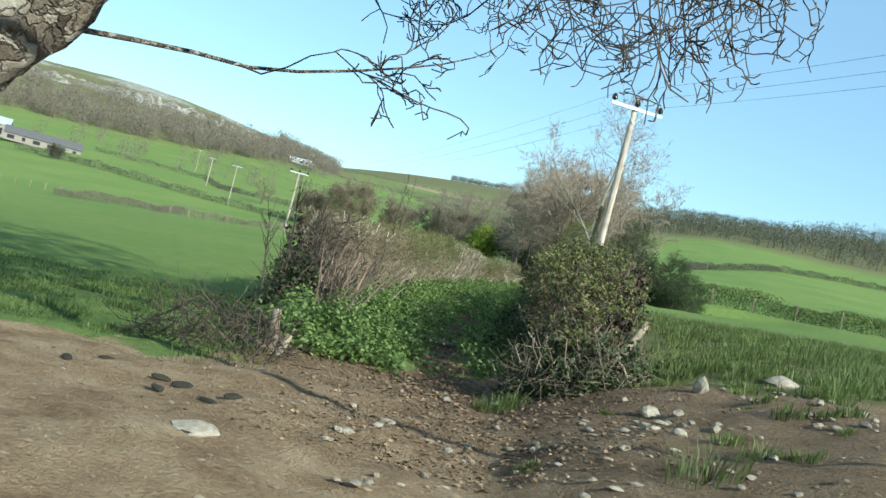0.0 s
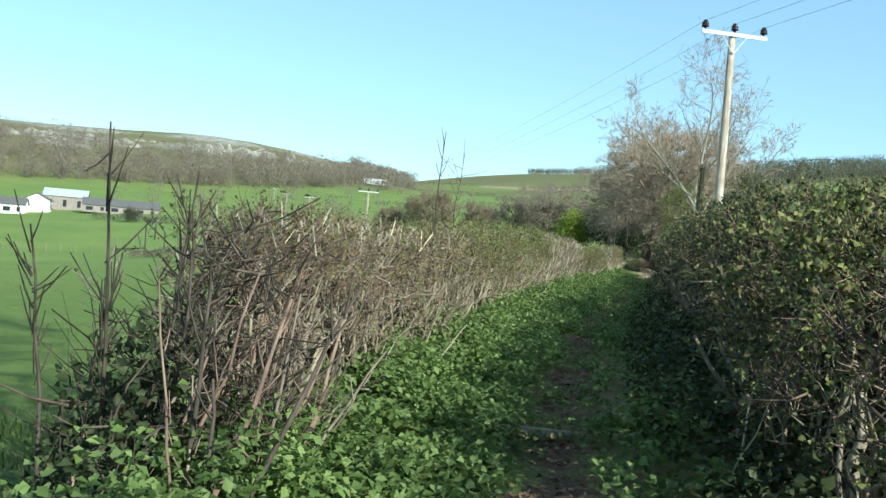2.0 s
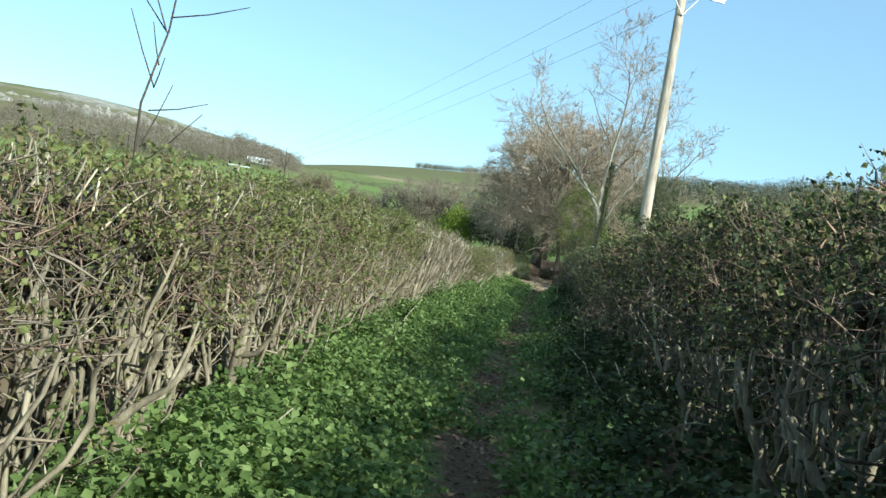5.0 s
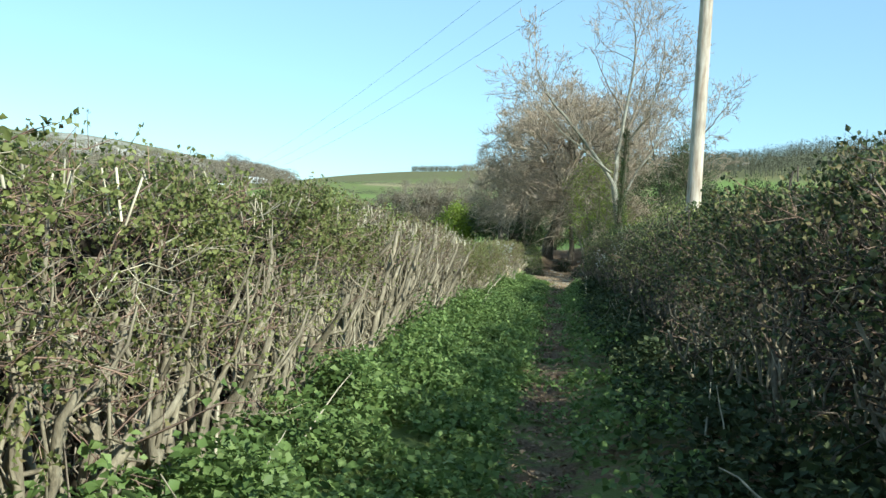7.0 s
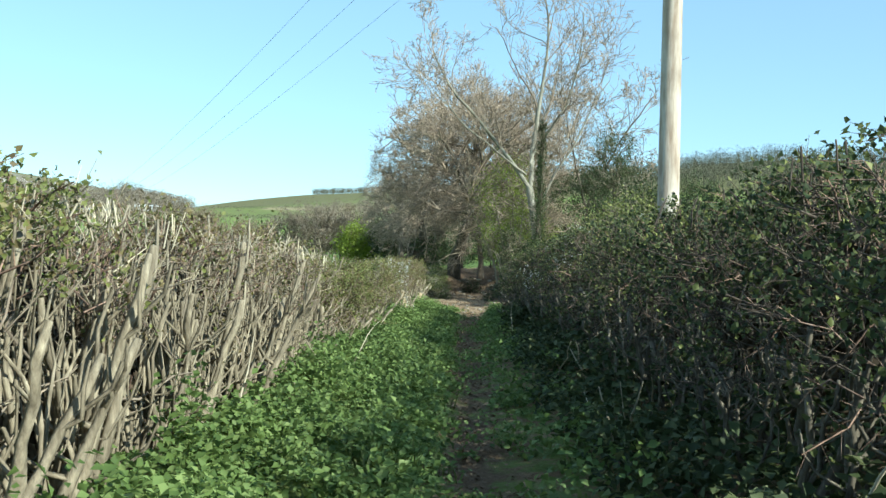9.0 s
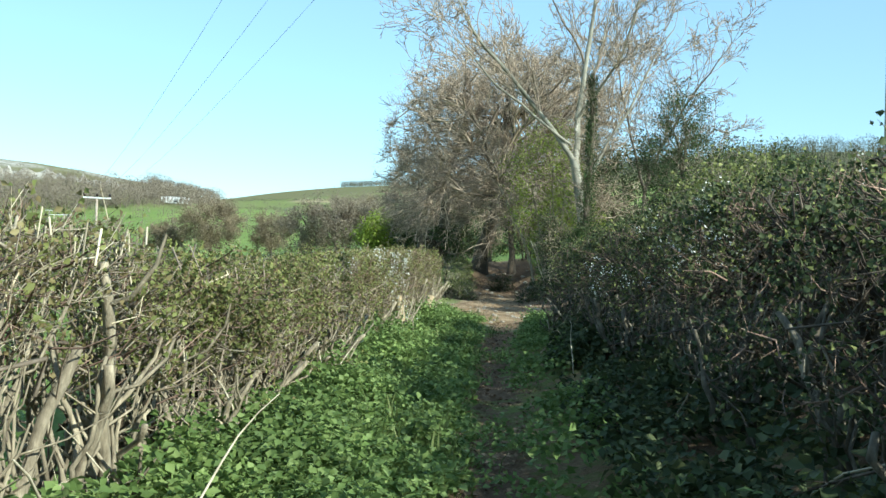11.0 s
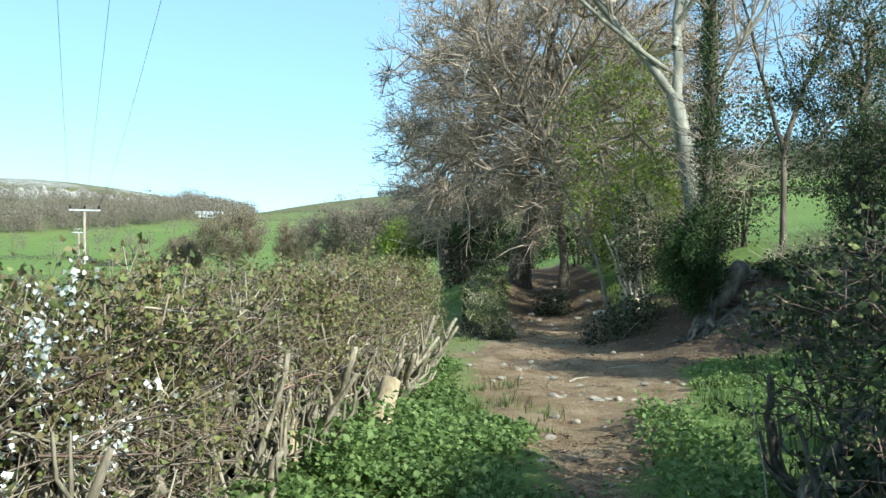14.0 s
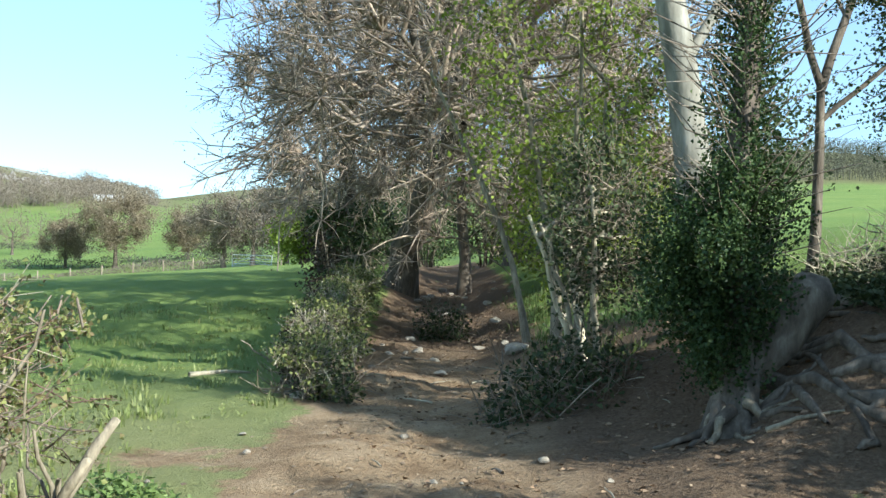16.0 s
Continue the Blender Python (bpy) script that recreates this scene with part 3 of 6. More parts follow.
    C = at(yb, 0.8 * g.random(m) ** 1.5, 1 + 0 * yb)
    D = unit(g.normal(0, 0.3, (m, 3)) + (0, 0, 1.0))
    A = C - D * g.uniform(0.06, 0.2, m)[:, None]
    C = C + D * (0.05 * g.random(m) ** 2)[:, None]
    P = np.stack([A, C, C + D * 0.003], 1)
    V, Q = tubes(P - off, g.uniform(0.0025, 0.006, m)[:, None] * np.array([[1.1, 1.0, 0.05]]), 4)
    link("cut_end_mass", mesh_of("cut_end_mass", V, [Q], TWIG_PALE if stubs > 15 else TWIG if stubs > 8 else TWIG_DARK, True), h, "cut shoot ends along the top", "stuff")
    # dark leaf-shaped filler in the middle, added to block sun and blacken the hollows
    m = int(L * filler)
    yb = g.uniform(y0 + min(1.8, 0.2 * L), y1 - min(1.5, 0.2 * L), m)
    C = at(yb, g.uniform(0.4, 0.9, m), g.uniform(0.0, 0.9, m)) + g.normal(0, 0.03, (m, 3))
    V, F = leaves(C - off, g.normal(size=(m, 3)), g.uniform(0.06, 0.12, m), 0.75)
    link("dead_leaves", mesh_of("dead_leaves", V, [F], HEDGE_SHADE), h, "dark leaf filler that deepens the shade inside the hedge", "stuff")
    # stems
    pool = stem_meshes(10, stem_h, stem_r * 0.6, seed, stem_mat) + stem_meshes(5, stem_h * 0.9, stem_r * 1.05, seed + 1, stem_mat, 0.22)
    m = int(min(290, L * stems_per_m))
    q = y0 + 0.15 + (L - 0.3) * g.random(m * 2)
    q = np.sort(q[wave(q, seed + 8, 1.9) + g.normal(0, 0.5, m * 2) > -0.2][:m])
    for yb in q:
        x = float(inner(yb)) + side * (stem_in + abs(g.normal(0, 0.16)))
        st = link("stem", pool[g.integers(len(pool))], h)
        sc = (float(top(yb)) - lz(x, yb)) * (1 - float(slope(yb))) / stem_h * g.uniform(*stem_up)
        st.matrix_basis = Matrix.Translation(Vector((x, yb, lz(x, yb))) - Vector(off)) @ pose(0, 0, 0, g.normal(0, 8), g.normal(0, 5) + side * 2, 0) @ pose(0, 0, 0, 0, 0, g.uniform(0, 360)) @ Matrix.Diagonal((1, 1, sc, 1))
    return h


def curve_of(ys, vs):
    return lambda y: np.interp(y, ys, vs)


LEFT_IN = curve_of([10, 13, 18.6, 23, 29.5, 34.2, 38.1, 44, 51.6, 55, 60, 64.6], [-1.95, -1.65, -1.42, -1.3, -0.95, -0.62, -0.25, 0.5, 1.42, 1.9, 2.5, 2.95])
LEFT_TOP = curve_of([10.5, 12.5, 13.7, 19, 21.7, 27, 29, 32, 35, 39, 42, 45, 47, 49, 51.2, 54.4, 57.5, 61.5, 64.6], [1.1, 1.4, 1.72, 1.72, 1.86, 2.0, 2.02, 2.1, 2.18, 2.12, 2.14, 2.0, 1.82, 1.84, 1.97, 2.08, 2.14, 2.28, 2.3])
RIGHT_IN = curve_of([10, 12, 13.8, 18, 22, 26, 31.7, 38, 48, 53, 55, 58], [1.35, 1.05, 1.02, 1.5, 1.65, 1.85, 2.2, 2.95, 3.95, 4.15, 4.25, 4.85])
RIGHT_TOP = curve_of([10.3, 11.2, 12.5, 15.5, 20, 26, 32, 36, 40, 44, 46, 49, 53, 58], [1.5, 1.8, 2.0, 2.26, 2.48, 2.5, 2.48, 2.5, 2.5, 2.6, 2.85, 3.15, 3.2, 3.0])
one = lambda y: np.ones_like(np.asarray(y, float))

# near-black filler colour that carries the shade of the hedge's hollows
HEDGE_SHADE = leaf_mat("hedge_shade", (0.04, 0.03, 0.021), (0.075, 0.057, 0.038), (0.12, 0.092, 0.064), 0.05, 0.9)
hedge("hedge", "flailed hawthorn hedge with pale cut stems beside the lane", LEFT_IN, -1, 12.5, 34.6, lambda y: 1.1 + 0 * y, LEFT_TOP,
      12, 150, [(TWIG, 0.3), (TWIG_RED, 0.6), (TWIG_PALE, 0.1)],
      [(LEAF_HAW, 3.4, curve_of([11, 14, 19.5, 21.5, 25, 29, 31.2, 33.2, 34, 35.5], [0.02, 0.05, 0.15, 0.5, 0.85, 0.8, 1.25, 1.2, 0.4, 0.3])), (LEAF_BROWN, 0.8, curve_of([11, 20, 26, 35], [0.35, 0.6, 0.4, 0.2]))], 11,
      curve_of([11, 13, 16, 20, 24, 28, 30.5, 33], [0.5, 0.48, 0.45, 0.5, 0.52, 0.5, 0.36, 0.6]), 1.15, 0.036, 0.027, stubs=16, belly_out=0.11, stem_in=0.04, stem_up=(0.5, 0.9), leaf_low=0.3, holes=0.3)
hedge("hedge", "bare flailed hedge of pale upright stems beside the lane", LEFT_IN, -1, 34.3, 44.6, lambda y: 1.1 + 0 * y, LEFT_TOP,
      26, 110, [(TWIG, 0.3), (TWIG_RED, 0.4), (TWIG_PALE, 0.3)], [(LEAF_HAW, 1.7, curve_of([34, 35.5, 36.8, 38, 43, 45], [0.3, 0.9, 0.8, 0.15, 0.2, 0.8])), (LEAF_BROWN, 0.5, one)], 12,
      curve_of([34, 36, 41, 45], [0.6, 0.72, 0.7, 0.5]), 1.3, 0.030, 0.032, upright=0.9, stubs=40, stem_in=0.1, stem_up=(0.6, 0.98), stray=0.02, belly_out=0.06)
hedge("hedge", "low trimmed budding hedge with crooked stems", LEFT_IN, -1, 44.2, 64.9, lambda y: 1.3 + 0 * y, LEFT_TOP,
      13, 150, [(TWIG, 0.55), (TWIG_RED, 0.3), (TWIG_PALE, 0.15)],
      [(LEAF_HAW, 2.5, curve_of([43, 47, 50, 52, 55, 58, 62, 63.5], [1, 1, 0.9, 0.6, 0.35, 0.3, 0.3, 0.9])), (LEAF_BROWN, 1.0, one)], 13,
      curve_of([43, 46, 52, 58, 64], [0.5, 0.48, 0.45, 0.52, 0.45]), 0.95, 0.036, 0.03, leaf_low=0.5, belly_out=0.12, blossom=[(53.2, 55.2, 90), (50.4, 51.4, 6)], stem_up=(0.4, 0.7), stem_in=0.06, stubs=12)
# right side: leaf, twig and stem colours are darkened for the face in shade
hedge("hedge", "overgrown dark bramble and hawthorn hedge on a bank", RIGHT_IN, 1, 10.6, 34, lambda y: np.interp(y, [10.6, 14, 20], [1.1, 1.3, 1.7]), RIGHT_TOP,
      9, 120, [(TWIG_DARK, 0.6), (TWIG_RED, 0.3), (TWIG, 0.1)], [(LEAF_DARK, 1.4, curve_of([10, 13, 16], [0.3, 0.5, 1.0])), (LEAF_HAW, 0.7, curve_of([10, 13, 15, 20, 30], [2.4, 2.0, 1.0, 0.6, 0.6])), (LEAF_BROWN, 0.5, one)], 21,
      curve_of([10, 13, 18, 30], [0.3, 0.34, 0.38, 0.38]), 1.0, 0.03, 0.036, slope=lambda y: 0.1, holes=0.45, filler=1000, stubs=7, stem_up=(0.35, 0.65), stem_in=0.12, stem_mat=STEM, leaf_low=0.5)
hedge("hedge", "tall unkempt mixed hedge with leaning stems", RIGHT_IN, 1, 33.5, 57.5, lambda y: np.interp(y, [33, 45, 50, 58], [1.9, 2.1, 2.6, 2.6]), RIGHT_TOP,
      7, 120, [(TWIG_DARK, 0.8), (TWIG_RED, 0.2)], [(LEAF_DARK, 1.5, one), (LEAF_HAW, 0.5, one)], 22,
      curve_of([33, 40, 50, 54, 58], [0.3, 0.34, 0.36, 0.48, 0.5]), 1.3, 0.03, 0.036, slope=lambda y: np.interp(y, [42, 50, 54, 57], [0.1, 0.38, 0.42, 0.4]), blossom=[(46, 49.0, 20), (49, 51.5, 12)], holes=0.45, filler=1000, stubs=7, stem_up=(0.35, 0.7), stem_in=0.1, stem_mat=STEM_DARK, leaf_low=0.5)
LEFT2_IN = curve_of([69.2, 73, 80], [3.95, 4.15, 4.75])
hedge("hedge", "short ragged end of a hedge by the field opening", LEFT2_IN, -1, 69.5, 80, lambda y: 0.45 + 0 * y, curve_of([69, 71, 74, 80], [1.45, 1.7, 2.0, 2.4]),
      9, 110, [(TWIG, 0.6), (TWIG_PALE, 0.4)], [(LEAF_HAW, 1.2, one), (LEAF_DARK, 0.5, one)], 31, lambda y: 0.15 + 0 * y, 0.9, 0.02, 0.04)

for side_, edge_, seed_ in ((-1, -1.9, 32), (1, 2.2, 33)):
    hedge("hedge", "dark overgrown thicket closing in the wooded track", (lambda e_: lambda y: lane_x(y) + e_)(edge_), side_, 81.5, 108, lambda y: 1.6 + 0 * y, (lambda t_: lambda y: lane_z(y) + t_ + 0.35 * wave(y, 5, 0.6))(1.7 if side_ < 0 else 2.7),
          3, 34, [(TWIG_DARK, 1.0)], [(LEAF_DARK, 0.8, one), (LEAF_IVY, 0.5, one)], seed_, lambda y: 0.08 + 0 * y, 1.6, 0.05, 0.11, stubs=2, filler=300)


# ---- trees ----
def tree_lines(g, start, aim, length, radius, plan, level=0, out=None, ratio=0.55):
    """Branches as lists of polylines by level. plan: per level (points, children, spread, wander, lift, shrink)."""
    if out is None:
        out = [[] for _ in plan]
    K, kids, spread, wander, lift, shrink = plan[level]
    pts = [np.array(start, float)]
    d = unit(np.array(aim, float))
    for _ in range(K - 1):
        d = unit(d + g.normal(0, wander, 3) + np.array([0, 0, lift]))
        pts.append(pts[-1] + d * length / (K - 1))
    P = np.array(pts)
    R = radius * np.linspace(1, 0.3, K)
    out[level].append((P, R))
    if level + 1 < len(plan):
        for i in range(kids):
            f = g.uniform(0.2, 1.0) if i else 1.0
            q = f * (K - 1)
            k = min(int(q), K - 2)
            p = P[k] + (P[k + 1] - P[k]) * (q - k)
            t = unit(P[k + 1] - P[k])
            side_d = unit(np.cross(t, g.normal(size=3)))
            s = g.uniform(0.6, 1.2) * spread
            tree_lines(g, p, t * math.cos(s) + side_d * math.sin(s), length * shrink * g.uniform(0.7, 1.2) * (1.15 - 0.4 * f), max(0.003, R[min(k + 1, K - 1)] * ratio), plan, level + 1, out, ratio)
    return out


def crown_lines(g, roots, centre, radii, counts, thick, tips, tip_len, lift=0.12, lumps=0.14):
    """Branches that fill an uneven rounded crown, each level growing from the one before. roots: places to start from."""
    centre, radii = np.array(centre, float), np.array(radii, float)
    cand, out = np.array(roots, float), []
    shells = [(0.3, 0.6), (0.45, 0.85), (0.5, 1.0), (0.5, 1.05)]
    for lv, (n, r) in enumerate(zip(counts, thick)):
        d = unit(g.normal(size=(n, 3)))
        lo, hi = shells[lv]
        bump = 1 + lumps * np.sin(d[:, 0] * 5.3 + 1.1) * np.sin(d[:, 1] * 4.7) + 0.5 * lumps * np.sin(d[:, 2] * 9 + d[:, 0] * 7)
        p = centre + d * radii * (g.uniform(lo, hi, n) * bump)[:, None]
        best = np.empty(n, int)
        for i in range(0, n, 256):
            v = p[i:i + 256, None] - cand[None]
            cost = np.linalg.norm(v, axis=2) + 0.8 * np.maximum(0, -v[:, :, 2]) + 0.15 * g.random((len(v), len(cand)))
            best[i:i + 256] = cost.argmin(1)
        a = cand[best]
        ln = np.linalg.norm(p - a, axis=1)[:, None]
        K = 5
        t = np.linspace(0, 1, K)
        P = a[:, None] + (p - a)[:, None] * t[None, :, None] + g.normal(0, 1, (n, K, 3)) * (ln * 0.07)[:, :, None] * np.sin(t * np.pi)[None, :, None]
        P[:, :, 2] += (ln * lift) * np.sin(t * np.pi)[None] * 0.8
        R = r * np.clip(ln / ln.mean(), 0.4, 1.4) * np.linspace(1.0, 0.45, K)[None]
        out.append((P, R))
        cand = P[:, 1:].reshape(-1, 3)
        if len(cand) > 2600:
            cand = cand[g.permutation(len(cand))[:2600]]
    pick = g.integers(0, len(cand), tips)
    a = cand[pick]
    d = unit(unit(a - centre) * 0.6 + g.normal(0, 0.6, (tips, 3)) + (0, 0, lift * 2))
    ln = g.uniform(*tip_len, tips)[:, None]
    P = np.stack([a, a + d * ln * 0.5 + g.normal(0, 0.06, (tips, 3)) * ln, a + d * ln], 1)
    out.append((P, thick[-1] * 0.55 * np.array([[1.0, 0.8, 0.45]]) * g.uniform(0.7, 1.3, (tips, 1))))
    return out


def tree(name, label, at, height, spread, low, trunk_r, bark, twig, seed, lean=(0, 0), tips=5000, tip_len=(0.25, 0.65), counts=(9, 60, 420), thick=(0.09, 0.035, 0.014),
         foliage=(), lift=0.12, group="", stems=1, sink=0.1, sides=(7, 5, 4, 3), fork=0.45):
    """A tree or bush. height, low: top and foot of the crown above the ground; spread: its radius across and along. foliage: (material, per tip, size) each."""
    g = np.random.default_rng(seed)
    bush = "shrub" in name
    h = thing(name, label, "shrub" if bush else "tree", (at[0], at[1], lz(*at) - sink), group)
    sx, sy = spread if isinstance(spread, tuple) else (spread, spread)
    centre = (lean[0], lean[1], (height + low) / 2)
    woody, roots = [], []
    for i in range(stems):
        K = 8
        t = np.linspace(0, 1, K)
        off = g.normal(0, 0.22 * (stems > 1), 2)
        end = np.array([lean[0] + off[0] * 3, lean[1] + off[1] * 3, low + (height - low) * (fork if stems == 1 else g.uniform(0.3, 0.7))])
        P = np.stack([off[0] + (end[0] - off[0]) * t ** 1.4, off[1] + (end[1] - off[1]) * t ** 1.4, end[2] * t], 1) + g.normal(0, 0.035 * math.sqrt(trunk_r * 4), (K, 3)) * np.array([1, 1, 0.2])
        R = trunk_r * np.linspace(1.0, 0.5, K) * g.uniform(0.8, 1.1)
        R[0] *= 1.4
        woody.append(tubes(P[None], R[None], 10 if not bush else 6))
        roots.append(P[4:] if not bush else P[2:])
    lines = crown_lines(g, np.concatenate(roots), centre, (sx, sy, (height - low) / 2), counts, thick, tips, tip_len, lift)
    woody.append(tubes(*lines[0], sides[0]))
    V, F = joined(woody)
    link("trunk", mesh_of("trunk", V, F, bark, True), h)
    V, F = joined([tubes(P, R, sides[min(i + 1, 3)]) for i, (P, R) in enumerate(lines[1:])])
    link("crown", mesh_of("crown", V, F, twig, True), h)
    for mat, per, size in foliage:
        ends = np.concatenate([lines[-1][0][:, 1:].reshape(-1, 3), lines[-2][0][:, 2:].reshape(-1, 3)])
        C = np.repeat(ends, per, 0) + g.normal(0, size * 1.6, (len(ends) * per, 3))
        V, F2 = leaves(C, g.normal(size=(len(C), 3)), g.uniform(0.6, 1.3, len(C)) * size, 0.75)
        link("foliage", mesh_of("foliage", V, [F2], mat), h)
    return h


BUD = leaf_mat("oak_bud", (0.26, 0.20, 0.14), (0.40, 0.315, 0.23), (0.54, 0.45, 0.36), 0.25, 0.8)
tree("oak_tree", "spreading bare oak with dense brown twigs over the lane", (5.55, 81.5), 9.3, (5.3, 6.6), 0.3, 0.34, BARK_OAK, TWIG_GREY, 41, (0.9, -2.4), 13500, (0.25, 0.65), (16, 130, 850), (0.08, 0.038, 0.017), [(BUD, 1, 0.045)], fork=0.34)
tree("oak_tree", "tall bare oak with budding twigs beside the track", (4.4, 87.5), 9.2, (3.6, 4.2), 1.4, 0.34, BARK_OAK, TWIG_GREY, 42, (0.2, -0.6), 5400, (0.2, 0.6), (11, 70, 340), (0.09, 0.04, 0.016), [(BUD, 1, 0.06)])
tree("oak_tree", "leaning bare oak with a pale lit trunk by the track", (7.2, 83.4), 10.4, (3.4, 4.0), 2.8, 0.17, BARK_OAK, TWIG_GREY, 43, (-0.6, -1.2), 6600, (0.2, 0.6), (11, 70, 360), (0.09, 0.04, 0.016), [(BUD, 1, 0.06)])
tree("oak_tree", "bare oak behind the track in brown bud", (9.6, 90), 10.4, (4.0, 4.0), 1.6, 0.32, BARK_OAK, TWIG_GREY, 44, (0, -0.5), 4500, (0.2, 0.7), (11, 70, 300), (0.1, 0.045, 0.017), [(BUD, 1, 0.06)])
tree("oak_tree", "low spreading bare oak by the track", (3.8, 97), 7.0, (2.8, 3.5), 0.8, 0.26, BARK_OAK, TWIG_GREY, 57, (0, 0), 3600, (0.2, 0.65), (10, 60, 260), (0.08, 0.04, 0.016), [(BUD, 1, 0.06)])


def ash(label, at, size, limbs, seed, r0, foot, bark=BARK_ASH, trunk_label="pale smooth trunk and limbs"):
    """A bare ash: a pale leaning trunk that forks low into long upswept limbs."""
    g = np.random.default_rng(seed)
    h = thing("ash_tree", label, "tree", (*at, lz(*at) - 0.4))
    foot = np.array(foot) * size
    pieces = [tubes((foot + g.normal(0, 0.015, foot.shape))[None], r0 * np.linspace(1.25, 0.8, len(foot))[None], 12)]
    plan = [(11, 10, 0.6, 0.09, 0.03, 0.46), (8, 7, 0.65, 0.17, 0.05, 0.5), (6, 4, 0.7, 0.22, 0.05, 0.5), (4, 3, 0.7, 0.25, 0.04, 0.5), (3, 0, 0.7, 0.2, 0.05, 0.5)]
    fine = []
    for start, aim, ln, r in limbs:
        lines = tree_lines(g, np.array(start) * size, aim, ln * size, r, plan, ratio=0.55)
        for lv, batch in enumerate(lines):
            T = tubes(np.stack([q[0] for q in batch]), np.maximum(np.stack([q[1] for q in batch]), 0.0075), (8, 5, 4, 3, 3)[lv])
            (pieces if lv < 1 else fine).append(T)
    V, F = joined(pieces)
    link("trunk", mesh_of("trunk", V, F, bark, True), h, trunk_label)
    V, F = joined(fine)
    link("crown", mesh_of("crown", V, F, TWIG_GREY, True), h)


ash("tall pale-barked bare ash growing from a bank", (7.55, 69.1), 1.0, [((-0.42, 0, 3.7), (-0.6, 0.1, 1), 6.0, 0.085), ((-0.4, 0, 3.6), (0.1, 0.1, 1), 7.5, 0.095), ((-0.24, 0, 2.8), (0.6, 0.3, 1), 6.0, 0.055), ((-0.55, 0, 4.2), (-1, -0.2, 0.5), 4.8, 0.045), ((-0.35, 0.1, 5.0), (0.7, -0.3, 0.9), 5.5, 0.05), ((-0.4, 0.1, 4.6), (0.3, 0.6, 1), 5.5, 0.05)], 45, 0.165,
    [(0.08, 0, 0), (0, 0, 0.9), (-0.1, 0, 1.9), (-0.24, 0, 2.8), (-0.42, 0, 3.8)])
ash("slim dark bare ash with upswept branches on the bank", (9.7, 71.4), 0.8, [((0.1, 0, 3.2), (-0.3, 0.1, 1), 5.0, 0.05), ((0.1, 0, 3.1), (0.4, 0.1, 1), 6.0, 0.06), ((0.05, 0, 2.6), (0.8, -0.2, 0.8), 4.0, 0.035)], 46, 0.06,
    [(0, 0, 0), (0.05, 0, 1.0), (0.1, 0, 2.2), (0.1, 0, 3.3)], BARK_OAK, "slender dark trunk and limbs")
BUSH = dict(counts=(12, 50, 190), thick=(0.025, 0.012, 0.006), stems=6, tip_len=(0.12, 0.35), sides=(4, 3, 3, 3), lift=0.05)
tree("shrub", "young green elder bush beside the track", (7.0, 71.8), 5.4, (1.35, 1.4), 1.0, 0.045, STEM, TWIG, 47, (-0.3, -0.2), 1900, foliage=[(LEAF_SPRING, 1, 0.065)], **BUSH)
tree("shrub", "leafy hawthorn bush on the bank edge", (6.6, 69.1), 2.3, (0.55, 0.6), 0.45, 0.035, TWIG_PALE, TWIG, 48, (0, 0), 700, foliage=[(LEAF_DARK, 2, 0.05)], **BUSH)
tree("shrub", "fresh green bush beneath the oaks", (7.7, 75.0), 3.4, (1.3, 1.6), 0.3, 0.05, STEM, TWIG, 49, (0.1, 0), 1300, foliage=[(LEAF_SPRING, 2, 0.075)], **BUSH)
tree("shrub", "tall dark evergreen shrub above the hedge", (10.4, 64.2), 3.9, (1.6, 1.7), 0.1, 0.07, BARK_OAK, TWIG, 50, (0.0, 0.0), 3400, foliage=[(LEAF_DARK, 3, 0.07)], **BUSH)
tree("shrub", "upright dark evergreen shrub at the hedge end", (9.3, 61.2), 3.7, (0.9, 1.0), 0.2, 0.06, BARK_OAK, TWIG, 54, (0, 0), 2000, foliage=[(LEAF_DARK, 3, 0.065)], **BUSH)
tree("shrub", "dense dark evergreen shrub by the bank", (9.2, 66.0), 3.0, (0.6, 0.7), 0.3, 0.06, BARK_OAK, TWIG_DARK, 51, (0, 0), 900, foliage=[(LEAF_IVY, 4, 0.035)], **BUSH)
# out-of-view row, added only to throw shade on bank and track
for i, (x, y, tall) in enumerate([(12.0, 62.4, 3.0), (12.6, 65.2, 3.0), (13.4, 63.6, 3.2), (12.8, 67.2, 3.2), (12.0, 60.4, 2.4)]):
    tree("shrub", "unseen evergreen shrub added on the upper bank for its shade", (x, y), tall, (1.1, 1.2), 0.05, 0.07, BARK_OAK, TWIG_DARK, 150 + i, (0, 0), 1100, foliage=[(LEAF_IVY, 5, 0.045)], group="evergreen shrubs", **BUSH)
tree("holly_tree", "tall dark holly tree on the bank", (10.2, 68.8), 5.2, (1.3, 1.4), 0.3, 0.1, BARK_OAK, TWIG, 53, (0, 0), 1300, (0.2, 0.45), (11, 60, 260), (0.04, 0.018, 0.009), [(LEAF_IVY, 8, 0.04)])
tree("shrub", "grey-green sallow bush behind the pole", (6.8, 54.0), 2.5, (1.2, 1.8), 0.2, 0.05, STEM, TWIG, 52, (0, 0), 1300, foliage=[(LEAF_HAW, 2, 0.06)], **BUSH)
